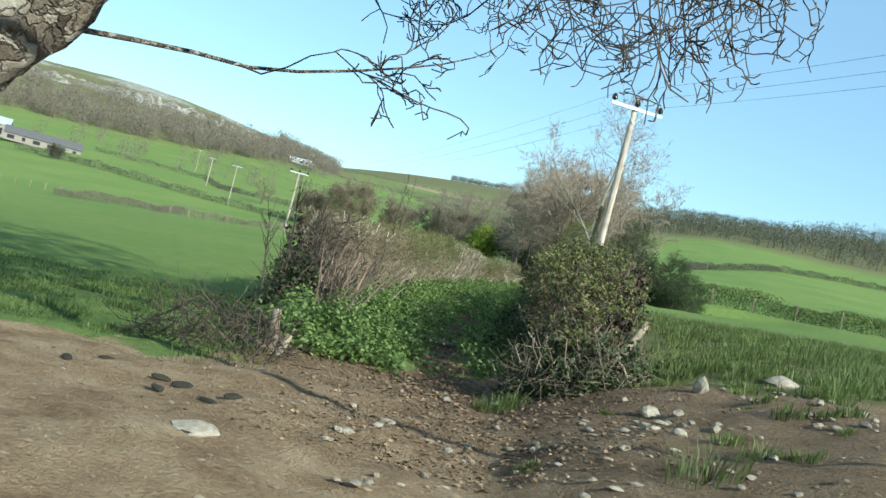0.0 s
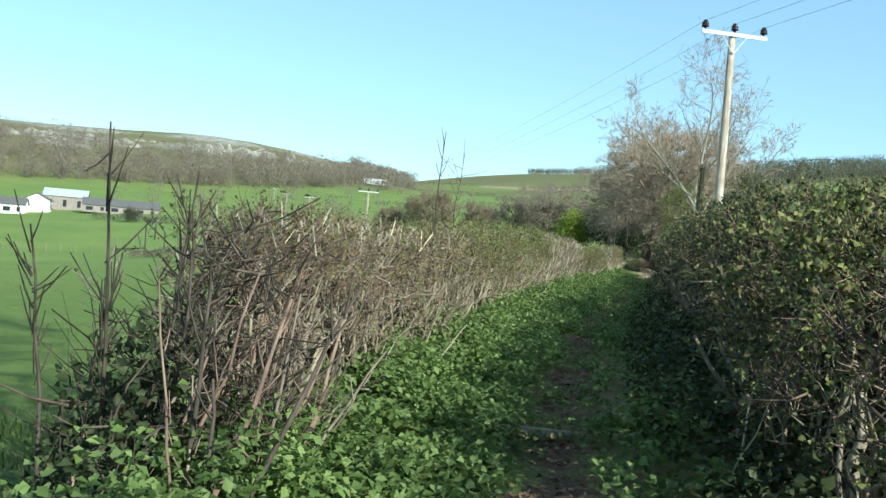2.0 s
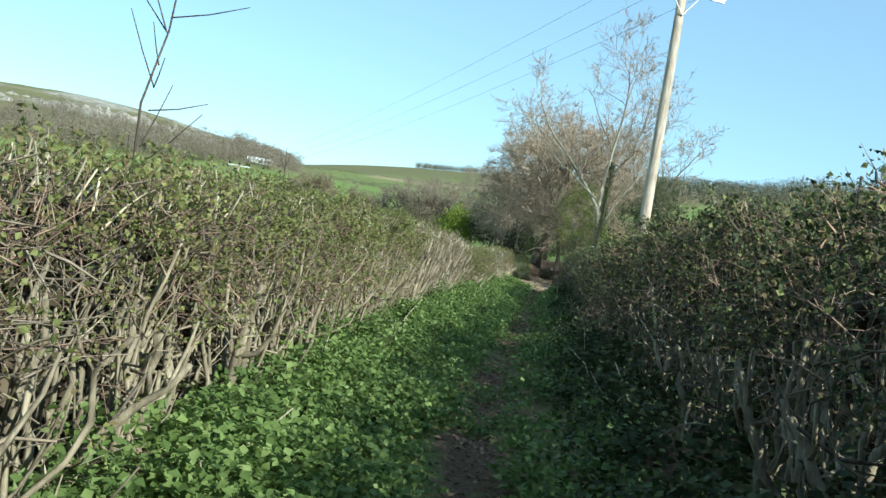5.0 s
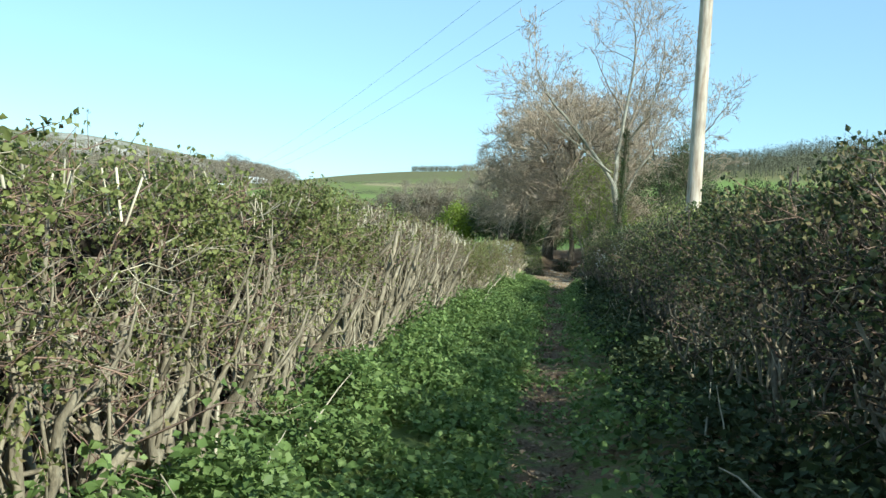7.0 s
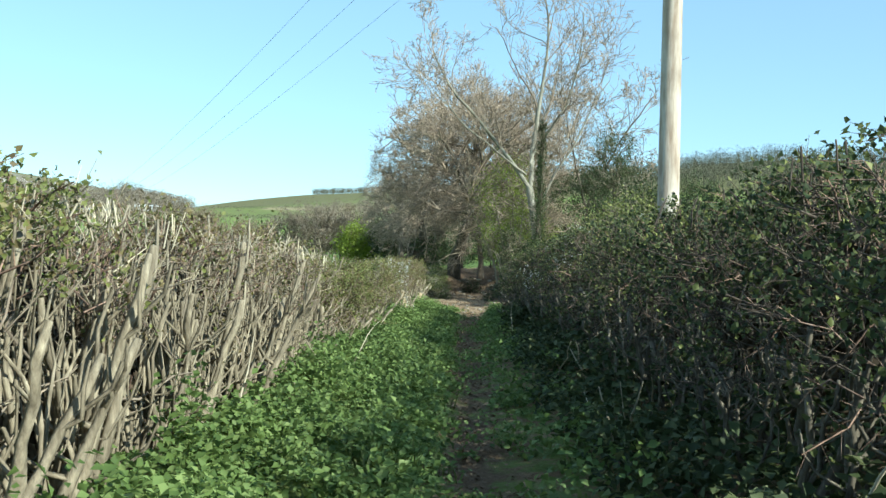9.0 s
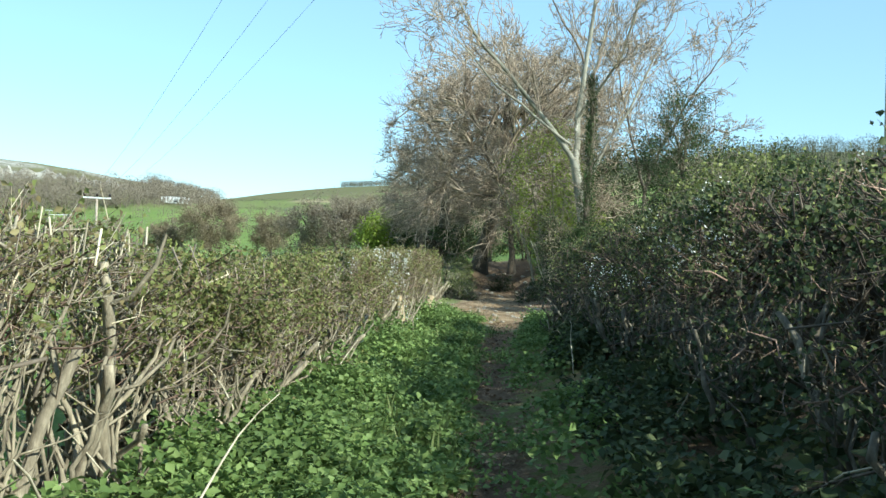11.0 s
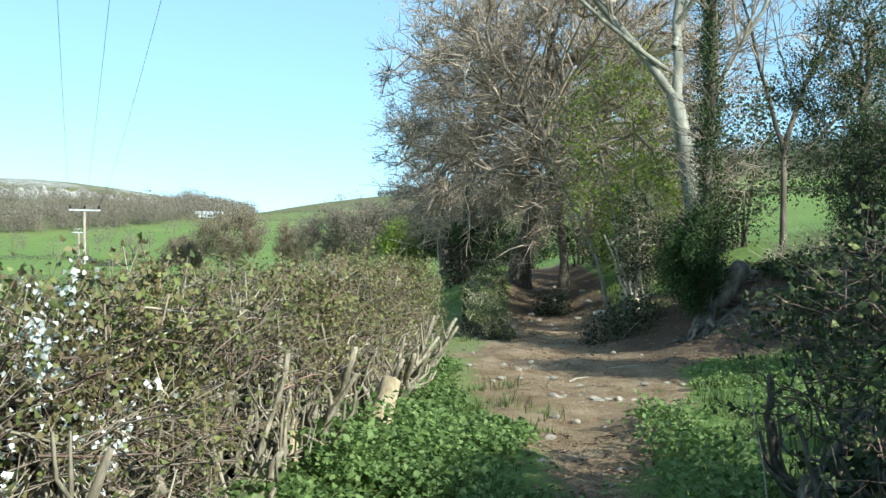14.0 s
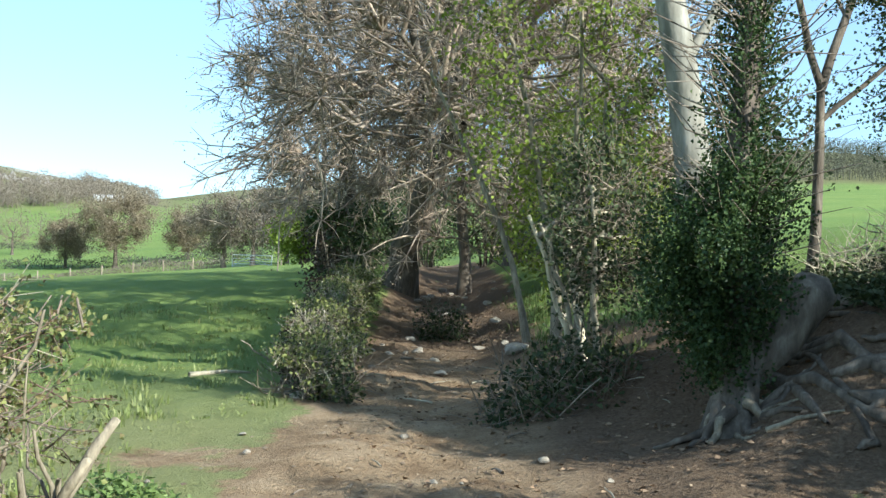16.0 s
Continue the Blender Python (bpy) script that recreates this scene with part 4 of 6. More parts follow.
for i, (x, y, s, mat) in enumerate([(5.3, 94, 2.6, LEAF_DARK), (9.6, 96, 4.2, LEAF_DARK), (8.2, 105, 5.0, LEAF_IVY), (11.2, 79, 5.0, LEAF_DARK), (11.0, 86, 5.5, LEAF_DARK), (8.6, 109, 4.4, LEAF_IVY), (6.6, 101, 4.6, LEAF_IVY), (9.0, 78.5, 2.6, LEAF_SPRING)]):
    tree("shrub", "dark understorey bush at the wooded end of the track", (x, y), s, s * 0.42, 0.1, 0.05, BARK_OAK, TWIG, 60 + i, (0, 0), 620, foliage=[(mat, 3, 0.1)], group="understorey bushes", **BUSH)


def ivy_trunk():
    """The swollen old stool with ivy, roots over the eroded bank and a broken limb."""
    g = np.random.default_rng(71)
    x, y = 6.98, 66.95
    z = lz(x, y) - 0.1
    h = thing("ivy_tree", "old ivy-clad trunk with bare roots over an eroded bank", "tree", (x, y, z))
    pts = np.array([[-0.06, -0.3, -0.2], [-0.03, -0.22, 0.1], [0.02, -0.1, 0.35], [0.08, 0.0, 0.7], [0.1, 0.05, 1.1], [0.12, 0.1, 1.9], [0.16, 0.1, 3.0], [0.2, 0.15, 4.4], [0.24, 0.2, 6.2]])
    pieces = [tubes(pts[None], np.array([[0.27, 0.19, 0.14, 0.14, 0.13, 0.1, 0.09, 0.07, 0.04]]), 16)]
    limb = np.array([[0.08, -0.08, 0.25], [0.2, -0.12, 0.5], [0.34, -0.15, 0.68], [0.46, -0.16, 0.86], [0.53, -0.16, 1.05], [0.54, -0.15, 1.17], [0.53, -0.15, 1.2]])
    pieces.append(tubes(limb[None], np.array([[0.07, 0.085, 0.1, 0.115, 0.12, 0.09, 0.02]]), 18))
    V, F = joined(pieces)
    V = V + 0.035 * np.sin(V[:, [1, 2, 0]] * 17) * np.array([1, 1, 0.4]) + 0.024 * np.sin(V[:, [2, 0, 1]] * 39) * np.array([1, 1, 0.3])
    link("trunk", mesh_of("trunk", V, F, BARK_OAK, True), h, "grey furrowed trunk and swollen stub limb")
    ground_y = np.linspace(-1.4, 1.2, 60)
    # claw-like roots down the front of the stool
    for i in range(16):
        a = math.radians(-165 + 150 * (i + g.uniform(-0.4, 0.4)) / 15)
        p = np.array([-0.02, -0.2, g.uniform(0.12, 0.3)]) + np.array([math.cos(a), math.sin(a) * 0.8, 0]) * 0.15
        line, d = [p], np.array([math.cos(a), math.sin(a), -0.5])
        for _ in range(8):
            d = unit(d + g.normal(0, 0.3, 3) + (0, 0, -0.25))
            q = line[-1] + d * g.uniform(0.05, 0.09)
            q[2] = max(q[2], lz(x + q[0], y + q[1]) - z + 0.005)
            line.append(q)
        r = g.uniform(0.014, 0.036) * np.linspace(1.3, 0.4, 9) * g.uniform(0.8, 1.25, 9)
        V, Q = tubes(np.array(line)[None], r[None], 7)
        link("root", mesh_of("root", V, [Q], BARK_OAK if i % 3 else STEM, True), h)
    # long roots that run along the face of the bank
    for i in range(15):
        K = 16
        t = np.linspace(0, 1, K)
        x0, ln, lift = g.uniform(0.15, 0.6), g.uniform(0.8, 2.1), 0.12 + 0.95 * i / 14
        px = x0 + ln * t
        pz = lift + 0.1 * np.sin(t * 7 + 2 * i) + np.cumsum(g.normal(0, 0.025, K)) - 0.12 * t
        r = g.uniform(0.022, 0.06) * np.linspace(1.2, 0.5, K) * g.uniform(0.75, 1.25, K)
        r[0], r[-2], r[-1] = r[0] * 0.3, r[-2] * 0.5, 0.004
        py = np.empty(K)
        for j in range(K):
            face = land(x + px[j] + 0 * ground_y, y + ground_y) - z
            py[j] = ground_y[min(int(np.argmax(face > pz[j])) or len(face) - 1, len(face) - 1)] - r[j] * 0.7
        py = np.convolve(np.pad(py, 2, "edge"), np.ones(5) / 5, "valid")
        V, Q = tubes(np.stack([px, py, np.maximum(pz, land(x + px, y + py) - z)], 1)[None], r[None], 8)
        V = V + 0.014 * np.sin(V[:, [1, 2, 0]] * 31) + 0.008 * np.sin(V[:, [2, 0, 1]] * 57)
        link("root", mesh_of("root", V, [Q], BARK_OAK, True), h)
    # ivy: a thick cloak round the stool, thinner up the stem
    n = 46000
    zz = np.where(g.random(n) < 0.66, g.beta(2.0, 2.2, n) * 1.75 + 0.35, g.uniform(1.8, 6.1, n))
    c = np.stack([np.interp(zz, pts[:, 2], pts[:, j]) for j in range(2)] + [zz], 1)
    c[:, 0] -= np.interp(zz, [0.5, 1.3, 2.0], [0.1, 0.22, 0.0])
    spread = np.interp(zz, [0.3, 0.8, 1.2, 1.6, 2.0, 2.6, 4.0, 6.1], [0.2, 0.36, 0.45, 0.42, 0.32, 0.24, 0.18, 0.12])
    a = g.uniform(0, 2 * np.pi, n)
    rr = spread * np.sqrt(g.random(n)) * (1 + 0.35 * np.sin(a * 3 + zz * 4.5) + 0.3 * np.sin(zz * 9 + a * 2) + 0.25 * np.sin(a * 7 - zz * 3))
    C = c + np.stack([np.cos(a) * rr, np.sin(a) * rr, g.normal(0, 0.06, n)], 1)
    keep = ~((C[:, 0] > 0.28) & (C[:, 2] < 1.3))
    C = C[keep]
    V, F = leaves(C, g.normal(size=(len(C), 3)) + (0, 0, -0.4), g.uniform(0.018, 0.038, len(C)), 0.95)
    link("ivy", mesh_of("ivy", V, [F], LEAF_IVY), h, "dark glossy ivy")
    m = 420
    a = g.uniform(0, 2 * np.pi, m)
    zz = g.uniform(0.9, 6.0, m)
    c = np.stack([np.interp(zz, pts[:, 2], pts[:, j]) for j in range(3)], 1)
    D = np.stack([np.cos(a), np.sin(a), g.uniform(-0.1, 0.9, m)], 1)
    ln = (g.uniform(0.3, 0.9, m) * np.interp(zz, [0.7, 3, 6], [0.7, 1.2, 0.8]))[:, None]
    P = np.stack([c, c + D * ln * 0.5 + g.normal(0, 0.06, (m, 3)), c + D * ln + (0, 0, 0.1)], 1)
    V, Q = tubes(P, g.uniform(0.003, 0.009, m)[:, None] * np.array([[1.2, 0.9, 0.4]]), 3)
    link("shoot_mass", mesh_of("shoot_mass", V, [Q], TWIG, True), h, "", "stuff")


ivy_trunk()


def near_tree():
    """The leaning tree at the lane's mouth, whose limbs hang over the track."""
    g = np.random.default_rng(81)
    x, y = -4.7, 5.6
    z = lz(x, y) - 0.1
    h = thing("leaning_tree", "leaning tree with flaky bark and hanging bare twigs", "tree", (x, y, z))
    trunk = np.array([[-0.5, -0.2, -0.1], [-0.05, 0, 0.6], [0.75, 0.2, 1.45], [1.5, 0.4, 2.1], [2.1, 0.5, 2.9], [2.4, 0.6, 4.2], [2.8, 0.9, 5.6], [3.2, 1.3, 7.0]])
    t = np.linspace(0, 7, 71)
    line = np.stack([np.interp(t, np.arange(8), trunk[:, j]) for j in range(3)], 1)
    line = np.stack([np.convolve(np.pad(line[:, j], 4, "edge"), np.ones(9) / 9, "valid") for j in range(3)], 1)
    V, Q = tubes(line[None], np.interp(t, np.arange(8), [0.5, 0.4, 0.34, 0.32, 0.28, 0.22, 0.15, 0.07])[None], 36)
    V = V + 0.035 * np.sin(V[:, [2, 0, 1]] * 11) * np.sin(V[:, [1, 2, 0]] * 13) + 0.015 * np.sin(V[:, [2, 0, 1]] * 37) * np.sin(V[:, [1, 2, 0]] * 31)
    pieces = [(V, Q)]
    limbs = [((1.95, 0.7, 2.45), (0.5, 1, 0.30), 4.4, 0.02), ((2.3, 0.6, 4.0), (0.9, 1.3, 0.05), 5.8, 0.045), ((2.4, 0.6, 4.2), (1.2, 1.2, 0.1), 4.8, 0.045), ((2.5, 0.7, 4.6), (1.5, 1.3, 0.08), 4.8, 0.045),
             ((2.7, 0.8, 5.2), (0.3, 1.2, 0.1), 6.0, 0.05), ((2.8, 0.9, 5.6), (1.2, 1.2, 0.3), 5.5, 0.05), ((2.9, 1.0, 6.0), (-0.6, 1.0, 0.4), 4.5, 0.05), ((2.4, 0.6, 4.6), (0.6, 1.4, 0.12), 6.0, 0.045), ((2.4, 0.6, 4.5), (1.2, 1.2, 0.14), 5.5, 0.04), ((2.3, 0.5, 3.9), (-0.3, -1, 0.5), 4.5, 0.06),
             ((2.6, 0.6, 4.8), (1.5, -0.3, 0.3), 5.5, 0.06), ((2.8, 0.9, 5.6), (1.6, 0.1, 0.35), 6.5, 0.07), ((2.9, 1.0, 6.0), (1.4, -0.5, 0.4), 6.0, 0.07), ((3.0, 1.1, 6.3), (1.8, 0.4, 0.3), 6.5, 0.07), ((3.0, 1.1, 6.3), (0.6, -0.9, 0.5), 5.0, 0.07), ((3.1, 1.2, 6.6), (1.2, 0.9, 0.5), 5.5, 0.06), ((2.9, 1.0, 6.0), (1.5, 0.3, 0.6), 5.0, 0.05), ((2.9, 1.0, 6.0), (1.0, -1.0, -0.03), 10.5, 0.14), ((2.8, 0.9, 5.4), (0.8, -1.1, -0.02), 9.5, 0.12), ((3.0, 1.1, 6.2), (1.3, -0.8, -0.03), 11, 0.13)]
    plan = [(9, 7, 0.8, 0.11, 0.0, 0.42), (8, 5, 0.7, 0.34, -0.16, 0.55), (7, 4, 0.8, 0.45, -0.10, 0.5), (5, 3, 0.8, 0.5, 0.0, 0.5), (3, 0, 0.8, 0.35, 0.1, 0.4)]
    fine = []
    for p, aim, ln, r in limbs:
        lines = tree_lines(g, p, aim, ln, r, plan, ratio=0.55)
        alive = np.ones(1, bool)
        hang = 0.62 if r == 0.02 else 0.0
        for lv, batch in enumerate(lines):
            Ps, Rs = np.stack([b[0] for b in batch]), np.stack([b[1] for b in batch])
            low = 2.6 - hang + 0.7 * g.random(len(Ps))[:, None]
            ok = ((Ps[:, :, 0].max(1) < 7.0) | (Ps[:, :, 2].min(1) > 5.5)) & (Ps[:, :, 2].min(1) > low[:, 0] + 0.15 * np.maximum(0, Ps[:, :, 0].mean(1) - 5.5))
            ok &= Ps[:, :, 2].min(1) > 2.25 - hang + 0.29 * Ps[:, :, 1].max(1) + 0.3 * g.random(len(Ps))
            ok = (ok | (lv == 0)) & (np.repeat(alive, plan[lv - 1][1]) if lv else alive)
            alive = ok
            if lv == 0 or ok.any():
                Ps, Rs = (Ps, Rs) if lv == 0 else (Ps[ok], Rs[ok])
                (pieces if lv == 0 else fine).append(tubes(Ps, np.maximum(Rs, 0.0055), (7, 5, 4, 3, 3)[lv]))
    V, F = joined(pieces)
    link("trunk", mesh_of("trunk", V, F, BARK_NEAR, True), h, "thick trunk with pale flaking bark")
    high = crown_lines(g, trunk[4:], (4.6, 4.6, 7.8), (4.6, 4.4, 1.9), (12, 80, 480), (0.07, 0.03, 0.013), 4200, (0.2, 0.6))
    fine += [tubes(P, R, 3) for P, R in high]
    V, F = joined(fine)
    link("crown", mesh_of("crown", V, F, TWIG_DARK, True), h, "crooked hanging twigs with buds")


near_tree()

# ---- plants on the verges ----
def plants(name, label, count, ys, us, leaf_mat_, size, height, seed, per=22, keep=None, spread=0.17, stalk=True):
    """A drift of leafy plants. us: (low, high) distance from the lane's middle as functions of y."""
    g = np.random.default_rng(seed)
    y = g.uniform(*ys, count)
    u = us[0](y) + (us[1](y) - us[0](y)) * g.random(count)
    x = lane_x(y) + u
    ok = wave(x * 1.7 + y * 0.9, seed, 1.1) + wave(y - x, seed + 2, 0.7) > -1.1 if keep is None else keep(x, y, g)
    x, y = x[ok], y[ok]
    z = land(x, y)
    H = height(x, y) * g.uniform(0.55, 1.25, len(x))
    C = np.repeat(np.stack([x, y, z], 1), per, 0)
    hh = np.repeat(H, per)
    f = g.beta(2.0, 1.2, len(C))
    rad = spread * np.sqrt(g.random(len(C))) * (1.25 - 0.6 * f)
    a = g.uniform(0, 2 * np.pi, len(C))
    C = C + np.stack([np.cos(a) * rad, np.sin(a) * rad, f * hh], 1)
    V, F = up_leaves(C, g.uniform(0.6, 1.35, len(C)) * size * (1.15 - 0.35 * f), 1.25)
    ob = tagged(new(name, mesh_of(name, V, [F], leaf_mat_)), label, "plants", kind="stuff")
    return ob


k = lambda v: (lambda y: v + 0 * y)
bumpy = lambda lo, hi, s: (lambda x, y: lo + (hi - lo) * np.clip(0.5 + 0.5 * wave(x * 2.1 + y * 1.3, s, 0.9) * wave(y * 0.8 - x, s + 4, 1.0) + 0.25 * wave(y, s + 1, 0.5), 0, 1))
sloping = lambda hh: (lambda x, y: hh(x, y) * np.interp(x - lane_x(y), [-1.7, -1.1, -0.75, -0.4], [1.1, 0.9, 0.55, 0.22]))
plants("nettles", "bright green nettles along the sunny verge", 1750, (10.4, 45), (k(-1.65), lambda y: np.interp(y, [11, 16, 30, 45, 59], [-0.45, -0.45, -0.4, -0.4, -0.5])), LEAF_NETTLE, 0.062, sloping(bumpy(0.16, 0.62, 3)), 91, 42)
plants("nettles", "soft green cleavers and weeds on the verge", 1000, (44, 60), (k(-1.6), lambda y: np.interp(y, [44, 59], [-0.25, -0.5])), LEAF_NETTLE, 0.055, sloping(bumpy(0.12, 0.5, 13)), 90, 42, None, 0.2)
plants("nettles", "low green weeds beneath the hedge", 900, (11.0, 60.0), (lambda y: LEFT_IN(y) - lane_x(y) - 0.25, lambda y: LEFT_IN(y) - lane_x(y) + 0.5), LEAF_NETTLE, 0.075, bumpy(0.15, 0.42, 5), 92, 28)
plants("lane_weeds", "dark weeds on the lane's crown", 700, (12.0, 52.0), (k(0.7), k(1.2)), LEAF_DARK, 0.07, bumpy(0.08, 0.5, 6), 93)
plants("lane_weeds", "clumps of weeds spilling over the rut", 520, (12.0, 52.0), (k(0.3), k(0.95)), LEAF_NETTLE, 0.07, bumpy(0.05, 0.5, 12), 98, 26, lambda x, y, g: wave(y * 1.9 + x, 3, 1.0) + wave(y * 0.8, 7, 1.0) > -0.1)
plants("lane_weeds", "patchy weeds between the ruts", 640, (12.5, 56.0), (k(-0.8), k(-0.28)), LEAF_NETTLE, 0.07, bumpy(0.05, 0.34, 8), 94, 24)
plants("lane_weeds", "small weeds strewn over the wheel track", 620, (12.5, 58.0), (k(-0.4), k(0.4)), LEAF_NETTLE, 0.055, bumpy(0.02, 0.2, 28), 87, 16, lambda x, y, g: wave(y * 1.3 + 2 * x, 6, 1.0) + wave(y * 0.7 - x, 1, 1.0) > 0.0, 0.15)
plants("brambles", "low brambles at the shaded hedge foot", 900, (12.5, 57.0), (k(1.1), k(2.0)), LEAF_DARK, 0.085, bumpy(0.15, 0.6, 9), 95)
plants("lane_weeds", "leafy weeds along the crown of the track", 240, (53.0, 60.6), (k(0.45), k(0.95)), LEAF_NETTLE, 0.06, bumpy(0.05, 0.36, 15), 99, 20, None, 0.2)
plants("nettles", "nettles beside the path where the hedge ends", 380, (56.5, 66.0), (lambda y: np.interp(y, [56, 60, 66], [-1.7, -1.7, -1.9]), lambda y: np.interp(y, [56, 60, 66], [-0.5, -1.0, -1.5])), LEAF_NETTLE, 0.05, bumpy(0.04, 0.2, 4), 96)
plants("brambles", "mound of brambles and weeds by the grassy corner", 620, (50.5, 58.5), (lambda y: np.interp(y, [50, 54, 58], [0.7, 0.9, 1.6]), lambda y: np.interp(y, [50, 54, 58], [1.6, 2.2, 3.4])), LEAF_DARK, 0.085, bumpy(0.2, 0.6, 10), 97)


plants("lane_weeds", "low dark weeds among the corner grass", 420, (58.5, 64.2), (k(1.5), k(4.2)), LEAF_NETTLE, 0.045, bumpy(0.03, 0.2, 19), 88, 24, None, 0.2)
plants("brambles", "dark ivy and bramble trailing over the bank top", 420, (65.6, 69.5), (k(3.1), k(5.2)), LEAF_DARK, 0.06, bumpy(0.06, 0.28, 17), 89, 26)


def grass(name, label, count, xs, ys, height, seed, mask, width=0.009, mat=GRASS_BLADE, per=16, spread=1.0):
    g = np.random.default_rng(seed)
    cx, cy = g.uniform(*xs, count // per), g.uniform(*ys, count // per)
    ok = mask(cx, cy, g)
    cx, cy = cx[ok], cy[ok]
    size = g.gamma(2.5, 0.4, len(cx))
    n = len(cx) * per
    a = g.uniform(0, 2 * np.pi, n)
    out_ = np.sqrt(g.random(n)) * np.repeat(0.05 + 0.09 * size, per) * spread
    x, y = np.repeat(cx, per) + np.cos(a) * out_, np.repeat(cy, per) + np.sin(a) * out_
    a = a + g.normal(0, 0.7, n)
    H = height * np.clip(np.repeat(size, per), 0.3, 1.9) * g.uniform(0.5, 1.3, n)
    lean = H * g.uniform(0.2, 0.9, n)
    B = np.stack([x, y, land(x, y) - 0.01], 1)
    S = np.stack([-np.sin(a), np.cos(a), 0 * a], 1) * (width * g.uniform(0.6, 1.6, n))[:, None]
    D = np.stack([np.cos(a), np.sin(a), 0 * a], 1)
    M = B + D * (lean * 0.3)[:, None] + np.array([0, 0, 1]) * (H * 0.6)[:, None]
    T = B + D * lean[:, None] + np.array([0, 0, 1]) * H[:, None]
    V = np.stack([B - S, B + S, M + S * 0.7, M - S * 0.7, T], 1).reshape(-1, 3)
    i = np.arange(n)[:, None] * 5
    return tagged(new(name, mesh_of(name, V, [(i + [0, 1, 2, 3]), (i + [3, 2, 4])], mat)), label, "grass", kind="stuff")


u_of = lambda x, y: x - lane_x(y)
grass("grass", "rough tussocky grass on the bank above the lane", 170000, (1.3, 12), (8.5, 30), 0.085, 101,
      lambda x, y, g: (y > 11.6 - 0.7 * (x - 1.2) + 0.9 * wave(x * 1.3, 4)) & (x > RIGHT_IN(y) + np.where(y < 14, 0.9, 1.9)) & (g.random(len(x)) < np.clip(1.3 - (y - 9) / 26, 0.3, 1)), 0.005, per=44, spread=1.25)
grass("grass", "tufts of grass on bare stony earth", 42000, (0.4, 6.5), (6.2, 11.8), 0.11, 102,
      lambda x, y, g: (wave(x * 2.3 + 0.7 * y, 3, 0.8) * wave(y * 2.1 - x * 0.6, 5, 0.8) + 0.25 * g.normal(size=len(x)) > 0.42), 0.004, per=90)
grass("grass", "grass at the field edge beside the post", 30000, (-8, -1.2), (7.8, 15), 0.05, 103,
      lambda x, y, g: (y > 8.5 + 0.5 * np.sin(x * 1.7) + 0.6 * g.random(len(x))) & (x < LEFT_IN(y) + 0.3), 0.005, per=36, spread=1.3)
grass("grass", "meadow grass in the field opening", 28000, (-3, 4.6), (62, 82), 0.055, 104,
      lambda x, y, g: ((y > 65.2) | (x < 1.4)) & (u_of(x, y) < -np.interp(y, [59, 61, 66, 70, 78], [1.2, 1.6, 2.2, 1.7, 2.2]) + 0.25 * wave(y, 3, 1)) & (np.hypot(x - 3.0, y - 67.2) > 0.6 * g.random(len(x)) + 0.3) & (g.random(len(x)) < np.clip(1.2 - (y - 62) / 30, 0.3, 1)), 0.008, MEADOW_BLADE)
grass("grass", "lush grass on the corner by the track", 22000, (4.8, 11), (57, 66), 0.07, 105,
      lambda x, y, g: (u_of(x, y) > np.interp(y, [56, 60, 64, 66], [1.0, 1.15, 1.5, 2.0])) & (y < 64.6 + 0.5 * wave(x, 2, 1)), 0.006, per=40, spread=1.3)
grass("grass", "grass between the path and the nettles", 9000, (2.4, 6.5), (56, 64), 0.075, 106,
      lambda x, y, g: (np.abs(u_of(x, y) + 0.75) < 0.35 + 0.2 * wave(y, 6, 1)) | ((np.abs(u_of(x, y) - 0.95) < 0.3) & (y < 60)), 0.005, per=40)
grass("grass", "sunlit grass beside the stony track", 5000, (6.2, 9), (69, 79), 0.08, 107,
      lambda x, y, g: np.abs(u_of(x, y) - 1.75) < 0.5 + 0.2 * wave(y, 6, 1), 0.008)
grass("grass", "soft grass along the lane verge", 14000, (-1.5, 4), (38, 58), 0.12, 108,
      lambda x, y, g: (u_of(x, y) > -1.3) & (u_of(x, y) < -0.2 + 0.1 * wave(y, 4, 1)), 0.008)


# ---- stones, logs, sticks ----
def stone_mesh(seed, rough=0.28):
    g = np.random.default_rng(seed)
    bm = bmesh.new()
    bmesh.ops.create_icosphere(bm, subdivisions=2, radius=0.5)
    ax = [unit(g.normal(size=3)) for _ in range(7)]
    cuts = g.uniform(0.25, 0.45, 7)
    for v in bm.verts:
        p = np.array(v.co)
        for a, c in zip(ax, cuts):
            over = p @ a - c
            if over > 0:
                p = p - a * over * 0.9
        p = p * (1 + rough * 0.25 * math.sin(p[0] * 9 + seed) * math.sin(p[1] * 11 + p[2] * 7))
        v.co = p
    me = bpy.data.meshes.new("stone")
    bm.to_mesh(me)
    bm.free()
    me.materials.append(STONE)
    return me


STONES = [stone_mesh(200 + i) for i in range(8)]


def stone(x, y, sx, sy, sz, label, turn=0.0, pick=0, sink=0.25, group="loose stones", mat=None):
    ob = new("stone", STONES[pick % 8])
    ob.matrix_basis = pose(x, y, lz(x, y) + sz * (0.42 - sink), 6, -5, turn) @ Matrix.Diagonal((sx, sy, sz, 1))
    return tagged(ob, label, "stone", group)


stone(2.35, 9.7, 0.18, 0.16, 0.22, "upright pale limestone block on the bank", 30, 0)
stone(3.3, 10.5, 0.4, 0.26, 0.18, "broad pale limestone boulder in the grass", 10, 1)
stone(1.78, 8.8, 0.22, 0.18, 0.13, "pale rounded stone on bare earth", 50, 2)
stone(-1.33, 6.1, 0.34, 0.2, 0.13, "flat pale stone on bare earth", 15, 3)
stone(6.45, 72.4, 0.36, 0.26, 0.2, "pale stone at the edge of the track", 25, 4)
